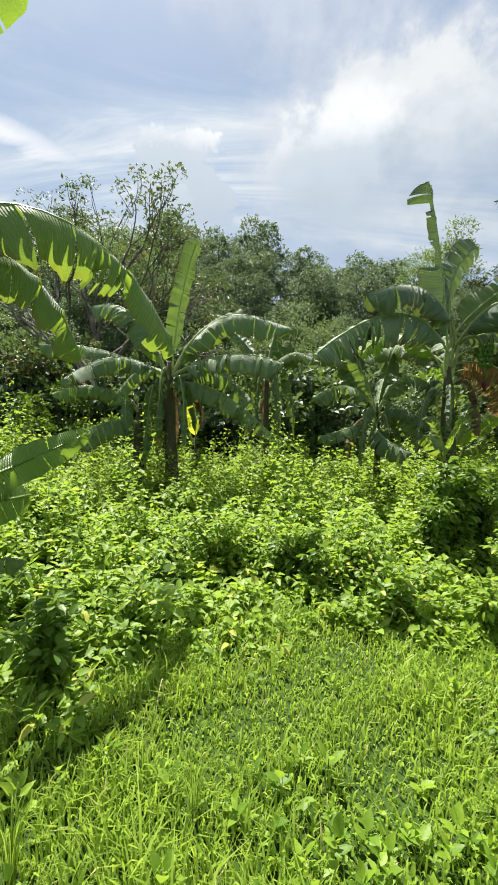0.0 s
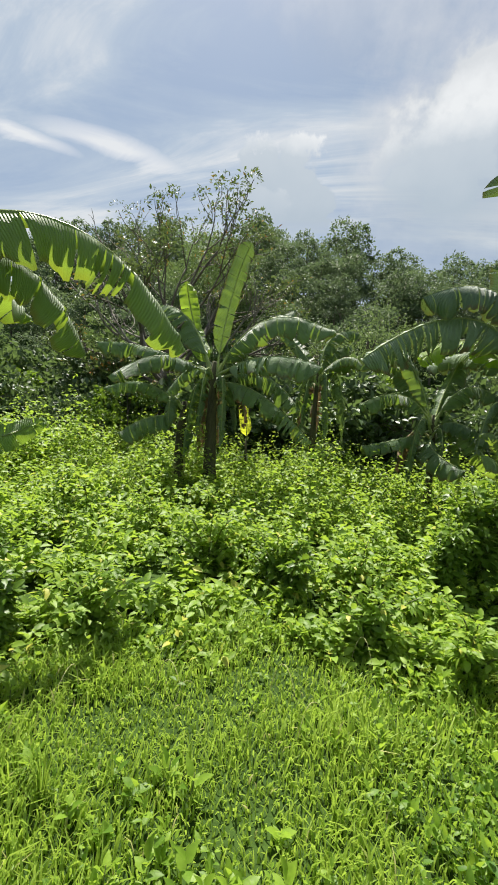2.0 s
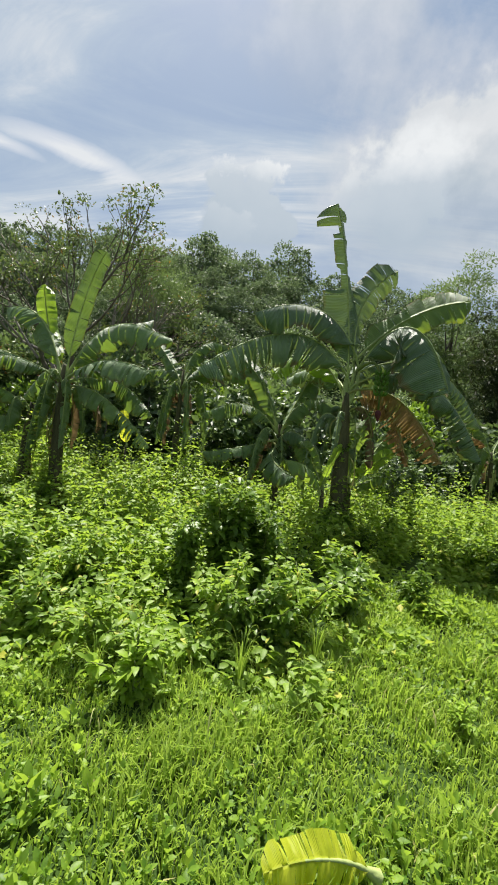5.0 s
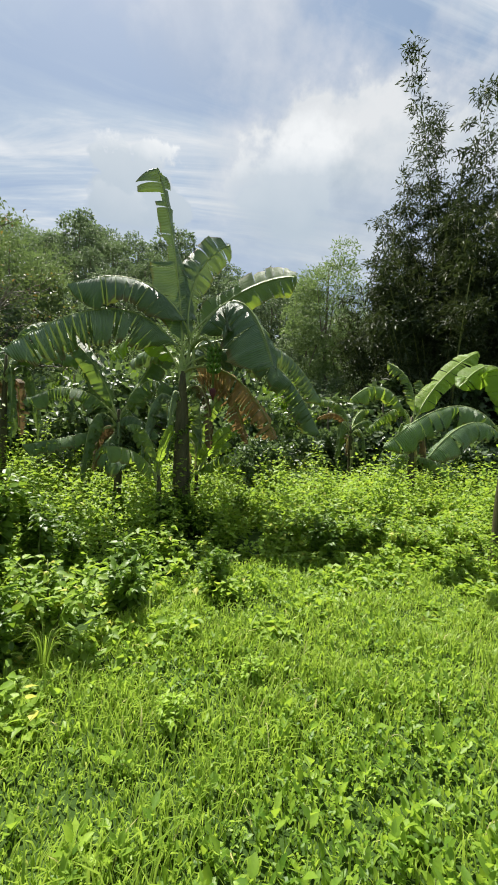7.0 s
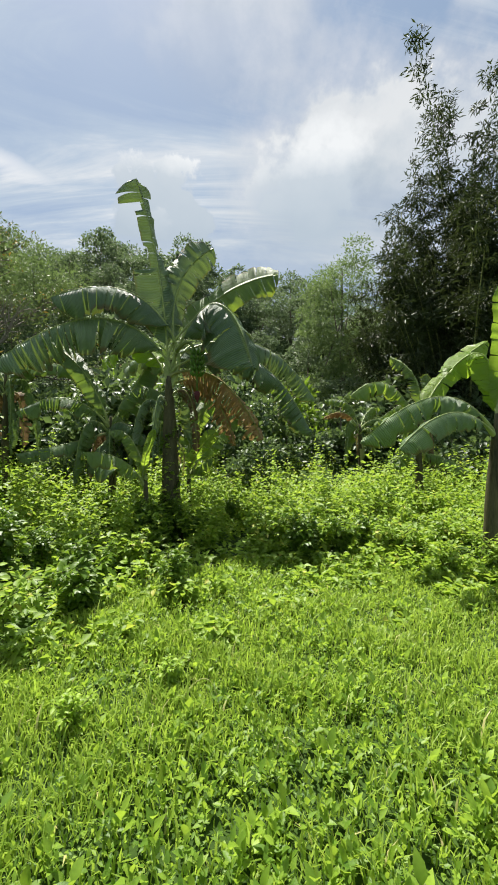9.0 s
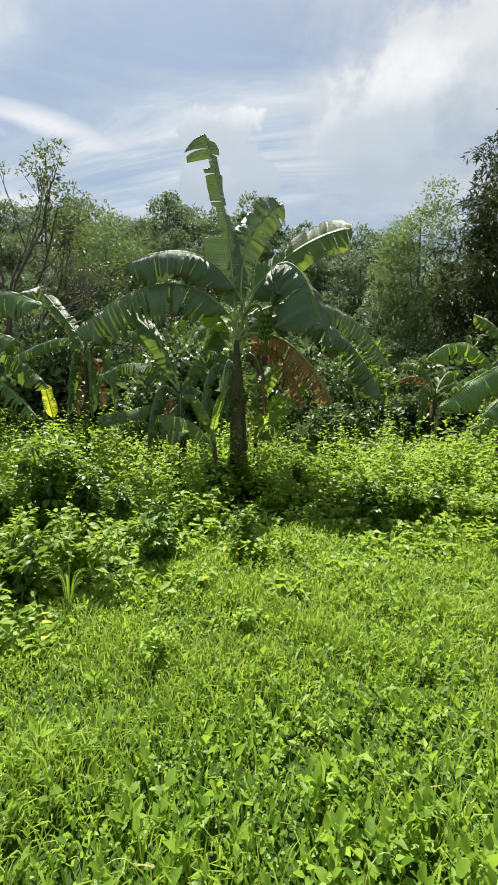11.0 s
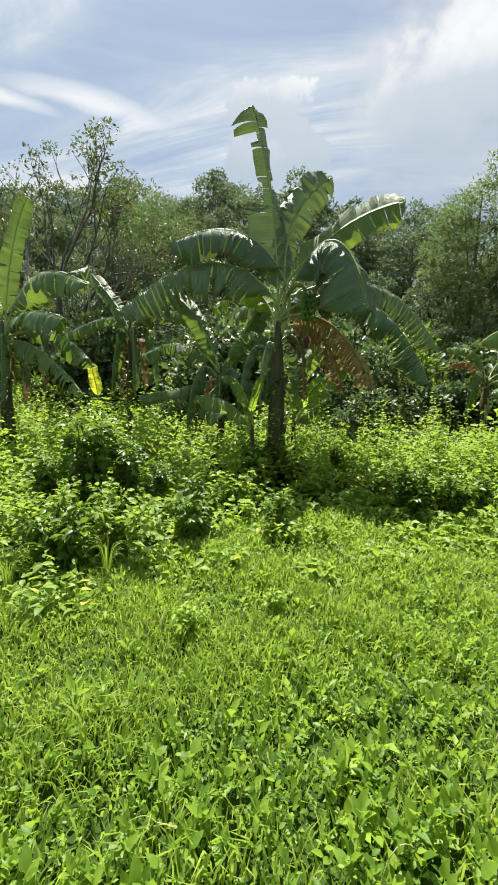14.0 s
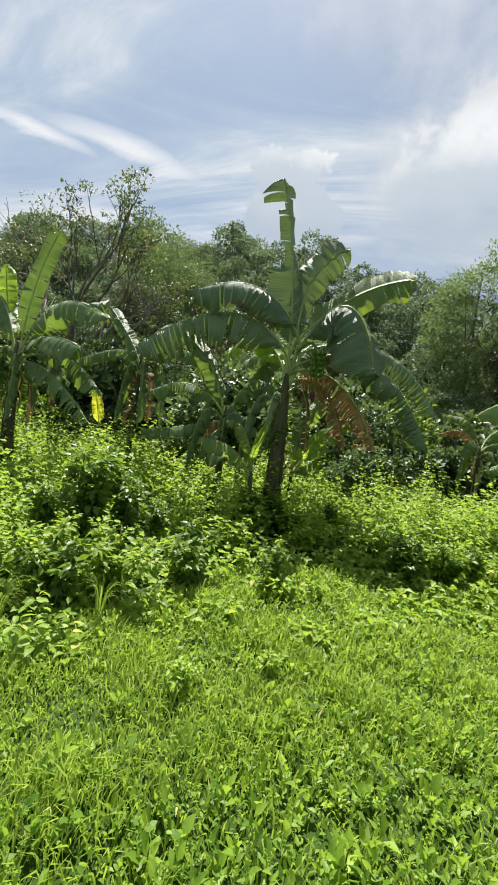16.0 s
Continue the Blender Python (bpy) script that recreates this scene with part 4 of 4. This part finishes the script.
def climbing_vine():
    """A leafy vine that winds up the tall plant's stem."""
    r = np.random.default_rng(33)
    root = new("climbing_vine")
    root.location = (4.21, 8.05, 0)
    a = np.linspace(0, 15, 60)
    z = np.linspace(0.05, 2.2, 60)
    rad = 0.16 - 0.035 * z
    line = np.stack([np.cos(a) * rad - 0.02 * z, np.sin(a) * rad, z], 1)
    part("stem", mesh_np("vine_stem", *tube(line, np.linspace(0.009, 0.004, 60), 5)[:2], M_STEM), root)
    n = 230
    k = (r.random(n) ** 1.4 * 59).astype(int)
    way = unit(np.stack([np.cos(a[k]), np.sin(a[k]), r.normal(-0.2, 0.5, n)], 1) + r.normal(0, 0.4, (n, 3)))
    L = r.uniform(0.04, 0.085, n)
    face = unit(way * 0.5 + np.array([0, 0, 0.8]) + r.normal(0, 0.3, (n, 3)))
    part("foliage", mesh_np("vine_foliage", *leaves(line[k] + way * 0.03, way, face, L, L * 0.7, fine=True), M_SHRUB), root)
    tagged(root, "leafy green vine winding up the banana stem", "vine")


climbing_vine()


def grass_tufts():
    """Tall reed-like grass in tufts, and single pale stalks bent over in the lawn."""
    r = np.random.default_rng(66)
    blades = []
    for _ in range(46):
        a, h = r.uniform(0, 6.28), r.uniform(0.5, 1.05)
        out = np.array([math.cos(a), math.sin(a), 0])
        line = arc(out * 0.05, out * 0.18 * h + np.array([0, 0, h * 0.72]), out * r.uniform(0.35, 0.65) * h + np.array([0, 0, h * r.uniform(0.5, 0.85)]), 8)
        wide = np.array([-out[1], out[0], 0]) * 0.008
        taper = np.linspace(1, 0.1, 8)[:, None]
        v = np.stack([line - wide * taper, line - np.array([0, 0, 0.003]), line + wide * taper], 1).reshape(-1, 3)
        t = [q for u in range(7) for w in range(2) for q in ((u * 3 + w, u * 3 + w + 3, u * 3 + w + 4), (u * 3 + w, u * 3 + w + 4, u * 3 + w + 1))]
        blades.append((v, np.array(t)))
    me = mesh_np("tall_grass_tuft", *merge(blades), M_GRASS)
    for x, y, s in ((-2.1, 6.2, 1.0), (-2.6, 6.7, 1.0), (-1.6, 6.5, 0.8), (-0.75, 2.55, 0.35), (0.1, 2.35, 0.28), (-0.42, 2.15, 0.3), (0.32, 1.95, 0.22), (-0.2, 2.0, 0.25), (3.4, 3.9, 0.4), (2.9, 3.55, 0.4), (2.1, 3.3, 0.35)):
        ob = new("tall_grass_tuft", me)
        ob.matrix_basis = pose(x, y, float(land(x, y)), 0, 0, r.uniform(0, 360))
        ob.scale = (s, s, s)
        tagged(ob, "tuft of long arching green grass blades", "grass tuft", "tall grass tufts")
    stalk = mesh_np("dry_stalk", *tube(arc((0, 0, 0), (0.09, 0.02, 0.22), (0.24, 0.03, 0.10), 12), np.linspace(0.0028, 0.0012, 12), 5)[:2], M_STRAW)
    for k in range(26):
        x, y = (5.02, 2.35) if k == 0 else (r.uniform(-0.8, 6.5), 1.8 + 2.0 * r.random())
        ob = new("dry_stalk", stalk)
        ob.matrix_basis = pose(x, y, float(land(x, y)), 0, 0, 20 if k == 0 else r.uniform(0, 360))
        q = r.uniform(0.55, 1.0)
        ob.scale = (q, q, q)
        tagged(ob, "thin pale dry grass stalk bent over", "grass stalk", "dry stalks in the lawn")


M_STRAW = solid_material("straw", (0.30, 0.30, 0.11), (0.52, 0.50, 0.24), 0.7, 20.0)
grass_tufts()


def low_leaf_plant():
    """A broken-off yellowing leaf that lies in the grass."""
    root = new("fallen_banana_leaf")
    root.location = (3.26, 2.40, 0)
    banana_leaf(root, (3.26, 2.40, 0), (3.44, 2.46, 0.08), (3.26, 2.42, 0.15), (3.05, 2.36, 0.13), 0.13, "archb", 0.2, 501, M_BANYELLOW, "blade")
    tagged(root, "yellowing banana leaf lying in the grass", "leaf")


low_leaf_plant()

yellow = new("yellow_leaf_sucker")
yellow.location = (-0.62, 10.9, 0)
part("stem", mesh_np("sucker_stem", *tube([(0.06, 0, -0.05), (0.03, 0, 0.6), (0, 0, 1.2)], (0.05, 0.035, 0.02), 8)[:2], M_TRUNK), yellow)
banana_leaf(yellow, (-0.62, 10.9, 0), (-0.60, 10.9, 1.15), (-0.64, 10.8, 1.55), (-0.74, 10.75, 2.05), 0.26, "upbright", 0.0, 502, M_BANYELLOW)
tagged(yellow, "thin banana sucker with one bright yellow leaf", "banana plant", "banana plants of the clearing")


# ---- trees ----
def crown_leaves(r, centres, radii, per, size, squash=0.75, elong=0.6, droop=0.0):
    """Leaves set in lobes: mostly on each lobe's skin, with gaps."""
    n = len(centres) * per
    c, rad = np.repeat(centres, per, 0), np.repeat(radii, per)
    d = unit(r.normal(size=(n, 3)))
    d[:, 2] = np.where(d[:, 2] < -0.2, -d[:, 2] * 0.5, d[:, 2])
    base = c + d * (rad * r.uniform(0.55, 1.08, n))[:, None] * np.array([1, 1, squash])
    way = unit(d + r.normal(0, 0.7, (n, 3)) - np.array([0, 0, droop]))
    face = unit(d * 0.7 + np.array([0, 0, 0.8]) + r.normal(0, 0.45, (n, 3)))
    L = size * r.uniform(0.6, 1.4, n)
    return leaves(base, way, face, L, L * elong)


def build_tree(name, tall, wide, lobes, per, size, material, seed, bark=M_BARK, low=0.25, squash=0.75, elong=0.6, trunk=0.16, limbs=7, droop=0.0, dome=False):
    r = np.random.default_rng(seed)
    root = new(name)
    a = r.uniform(0, 2 * np.pi, lobes)
    rr = wide * np.sqrt(r.random(lobes)) * 0.78
    hh = r.random(lobes)
    z = tall * (low + (0.93 - low) * hh * (1 - 0.45 * (rr / wide) ** 2))
    centres = np.stack([np.cos(a) * rr, np.sin(a) * rr, z], 1)
    radii = wide * r.uniform(0.26, 0.48, lobes)
    if dome:
        up = (np.arange(lobes) + 0.5) / lobes
        out = np.sqrt(1 - (0.12 + 0.80 * up) ** 2)
        a = np.arange(lobes) * 2.4 + r.normal(0, 0.25, lobes)
        centres = np.stack([np.cos(a) * out * wide * 0.72, np.sin(a) * out * wide * 0.72, tall * (low + (0.86 - low) * up) + r.normal(0, 0.04 * tall, lobes)], 1)
        radii = wide * r.uniform(0.30, 0.46, lobes)
    wood = []
    top = np.array([r.normal(0, 0.2), r.normal(0, 0.2), tall * 0.8])
    spine = arc((0, 0, -0.3), (top[0] * 0.2, top[1] * 0.8, tall * 0.4), top, 10)
    wood.append(tube(spine, np.linspace(trunk, trunk * 0.2, 10), 6)[:2])
    for k in range(limbs):
        tip = centres[r.integers(lobes)]
        s = spine[int(r.integers(2, 7))]
        wood.append(tube(arc(s, (s + tip) / 2 + np.array([0, 0, 0.12 * tall * r.uniform(-0.3, 0.6)]), tip, 7), np.linspace(trunk * 0.4, trunk * 0.08, 7), 6)[:2])
    part("trunk", mesh_np(name + "_trunk", *merge(wood), bark), root)
    v, t = crown_leaves(r, centres, radii, per, size, squash, elong, droop)
    part("crown", mesh_np(name + "_crown", v, t, material), root)
    return root


def scatter(kinds, places, label, category, group):
    """Copies of the kinds at (kind, x, y, size, turn, stretch)."""
    for k, x, y, s, turn, tall in places:
        ob = copy_thing(kinds[k], pose(x, y, float(land(x, y)), 0, 0, turn))
        ob.scale = (s, s, s * tall)
        tagged(ob, label if isinstance(label, str) else label[k], category, group)
    for k in kinds:
        for o in (*k.children, k):
            bpy.data.objects.remove(o)


def forest():
    kinds = [build_tree("forest_tree", 8.5, 3.4, 18, 250, 0.25, M_WOOD_LEAF, 60, low=0.06, elong=0.75, limbs=4, dome=True), build_tree("forest_tree", 8.6, 3.0, 18, 250, 0.24, M_WOOD_LEAF, 61, low=0.04, elong=0.75, limbs=4, dome=True),
             build_tree("forest_tree", 7.2, 3.7, 20, 225, 0.25, M_WOOD_LEAF, 62, low=0.06, elong=0.75, limbs=4, dome=True), build_tree("forest_tree", 7.5, 3.3, 18, 250, 0.23, M_PALE, 63, low=0.06, elong=0.62, dome=True)]
    r = np.random.default_rng(9)
    places = []
    for row, y0 in enumerate((23, 28, 33, 38, 43, 48, 53)):
        half = 8 + 0.62 * y0
        step = 3.7 + 0.03 * y0
        x = 3 - half + (row % 2) * step / 2
        while x < 3 + half + 4:
            px, py = x + r.normal(0, 0.7), y0 + r.normal(0, 1.0)
            if not (row == 0 and -1.0 < px < 8.0):
                k = int(r.choice(4, p=(0.36, 0.3, 0.22, 0.12)))
                places.append((k, px, py, r.uniform(0.85, 1.12) * (0.52, 0.62, 0.68, 0.76, 0.84, 0.9, 0.95, 0.95)[row], r.uniform(0, 360), r.uniform(0.85, 1.1)))
            x += step * (0.72, 0.78, 0.84, 0.9, 1, 1, 1, 1)[row]
    scatter(kinds, places, ["broad leafy forest tree on the hillside", "tall leafy forest tree on the hillside", "spreading dark forest tree on the hillside", "pale fine-leaved tree on the hillside"], "tree", "forest on the hill")


forest()


def dark_thicket():
    kinds = [build_tree("thicket_shrub", 3.4, 1.7, 18, 100, 0.22, M_DARK, 70, low=0.12, trunk=0.06, limbs=9), build_tree("thicket_shrub", 2.6, 1.5, 16, 100, 0.19, M_DARK, 71, low=0.1, trunk=0.05, limbs=9), build_tree("thicket_shrub", 3.0, 1.5, 16, 110, 0.17, M_SHRUB, 72, low=0.12, trunk=0.05, limbs=9)]
    r = np.random.default_rng(19)
    places = []
    for y0 in (11.6, 13.2, 14.8, 16.6):
        x = -13.0
        while x < 17:
            if y0 < 14 and (abs(x - 9.0) < 1.5 or y0 < 12 and abs(x + 0.6) < 1.6):
                x += 2.1
                continue
            k = int(r.choice(3, p=(0.3, 0.2, 0.5) if y0 < 13 else (0.5, 0.3, 0.2)))
            places.append((k, x + r.normal(0, 0.3), y0 + r.normal(0, 0.4), r.uniform(0.8, 1.2) * (0.5 + 0.16 * (y0 - 11.6) if y0 < 13 else 0.85 + 0.13 * (y0 - 12.6)), r.uniform(0, 360), r.uniform(0.85, 1.15)))
            x += 2.1
    scatter(kinds, places, ["dark glossy-leaved shrub of the thicket", "low dark shrub of the thicket", "green shrub of the thicket behind the clearing"], "shrub", "thicket behind the banana plants")


dark_thicket()


def feathery_tree(x, y, tall, wide, size, seed, lobes=40, low=0.25):
    ob = build_tree("feathery_tree", tall, wide, lobes, 260, size, M_PALE, seed, low=low, elong=0.34)
    ob.location = (x, y, float(land(x, y)))
    tagged(ob, "pale green tree with fine feathery leaves", "tree", "trees behind the clearing")


feathery_tree(3.4, 22.0, 6.6, 3.2, 0.15, 81)
feathery_tree(-8.0, 32.0, 8.0, 4.2, 0.22, 82)
feathery_tree(12.7, 24.6, 12.6, 2.8, 0.19, 83, 62, 0.12)


def bare_branch_tree():
    """The tree with bare upper twigs and thin foliage: limbs that fork four times."""
    r = np.random.default_rng(5)
    root = new("half_bare_tree")
    root.location = (-4.2, 14.6, 0)
    fork = np.array([0.0, 0, 2.7])
    part("trunk", mesh_np("half_bare_trunk", *tube(arc((0.15, 0, -0.2), (-0.06, 0, 1.5), fork + np.array([0, 0, 0.1]), 9), np.linspace(0.19, 0.13, 9), 9)[:2], M_BARK), root)
    ends = []

    def grow(limb, p, d, length, rad, depth, bare):
        e = p + d * length
        mid = (p + e) / 2 + r.normal(0, 0.07 * length, 3)
        limb.append(tube(arc(p, mid, e, 6), np.linspace(rad, rad * 0.62, 6), 6 if depth > 1 else 4)[:2])
        if depth == 0:
            if not bare:
                ends.append(e)
            return
        for k in range(3 if depth > 1 else 4):
            way = unit(d + r.normal(0, 0.42, 3) * np.array([1.15, 0.8, 0.9]) + np.array([0, 0, 0.12]))
            grow(limb, e if k < 2 else (p + 2 * e) / 3, way, length * r.uniform(0.58, 0.76), rad * 0.55, depth - 1, bare)
            if depth == 1 and not bare and k == 0:
                ends.append(e)

    for dx, dy, dz, length, bare in ((-0.50, 0.05, 1.0, 2.9, True), (-0.95, -0.1, 0.85, 2.3, True), (-0.12, 0.2, 1.0, 2.7, False), (0.16, -0.1, 1.0, 3.0, False), (0.48, 0.1, 0.85, 2.5, False), (0.85, -0.1, 0.55, 2.3, True), (0.9, 0.2, 0.40, 2.3, False), (-1.1, 0.2, 0.42, 2.1, False), (0.25, 0.6, 0.8, 2.2, False), (-0.3, -0.6, 0.8, 2.0, False)):
        limb = []
        grow(limb, fork, unit(np.array([dx, dy, dz])), length, 0.085, 3, bare)
        part("branch", mesh_np("half_bare_branch", *merge(limb), M_DEADWOOD if bare else M_BARK), root, "bare grey branch with fine twigs" if bare else "")
    ends = np.array(ends)
    low = np.stack([r.uniform(-2.8, 3.2, 34), r.uniform(-0.9, 0.9, 34), r.uniform(1.6, 4.2, 34)], 1)
    v, t = merge([crown_leaves(r, ends, r.uniform(0.18, 0.42, len(ends)), 24, 0.125, 0.8, 0.45, 0.3), crown_leaves(r, low, r.uniform(0.35, 0.7, 34), 110, 0.17, 0.8, 0.5, 0.2)])
    part("crown", mesh_np("half_bare_crown", v, t, M_SPARSE), root)
    tagged(root, "half-bare tree with grey twigs and thin foliage", "tree", "trees behind the clearing")


bare_branch_tree()


def bamboo(name, x, y, culms, tall, spread_r, density, seed, lean=0.18):
    """A bamboo clump: thin culms that bow outwards, with narrow leaves in tufts along the upper part."""
    r = np.random.default_rng(seed)
    root = new(name)
    root.location = (x, y, float(land(x, y)))
    centres = []
    for _ in range(culms):
        a, d = r.uniform(0, 6.28), spread_r * math.sqrt(r.random())
        foot = np.array([math.cos(a) * d * 0.5, math.sin(a) * d * 0.5, -0.2])
        h = tall * r.uniform(0.6, 1.0)
        tip = foot + np.array([math.cos(a) * (d * 0.6 + lean * h * r.uniform(0.2, 1)), math.sin(a) * (d * 0.6 + lean * h * r.uniform(0.2, 1)), h])
        line = arc(foot, (foot + tip) / 2 + np.array([-math.cos(a), -math.sin(a), 0.9]) * 0.04 * h, tip, 16)
        part("culm", mesh_np("bamboo_culm", *tube(line, np.linspace(0.045, 0.008, 16), 6)[:2], M_CULM), root)
        for _ in range(int(density)):
            k = 1.0 if r.random() < 0.08 else r.uniform(0.10, 1.0)
            p = line[int(k * 15)]
            centres.append(p + np.array([r.normal(0, 0.45), r.normal(0, 0.45), r.normal(0, 0.3)]) * (1.15 - 0.6 * k))
    centres = np.array(centres)
    v, t = crown_leaves(r, centres, r.uniform(0.2, 0.5, len(centres)), 24, 0.25, 0.7, 0.22, 0.55)
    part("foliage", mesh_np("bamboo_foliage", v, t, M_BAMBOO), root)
    tagged(root, "tall dense bamboo clump with drooping narrow leaves", "bamboo", "bamboo at the edge of the clearing")


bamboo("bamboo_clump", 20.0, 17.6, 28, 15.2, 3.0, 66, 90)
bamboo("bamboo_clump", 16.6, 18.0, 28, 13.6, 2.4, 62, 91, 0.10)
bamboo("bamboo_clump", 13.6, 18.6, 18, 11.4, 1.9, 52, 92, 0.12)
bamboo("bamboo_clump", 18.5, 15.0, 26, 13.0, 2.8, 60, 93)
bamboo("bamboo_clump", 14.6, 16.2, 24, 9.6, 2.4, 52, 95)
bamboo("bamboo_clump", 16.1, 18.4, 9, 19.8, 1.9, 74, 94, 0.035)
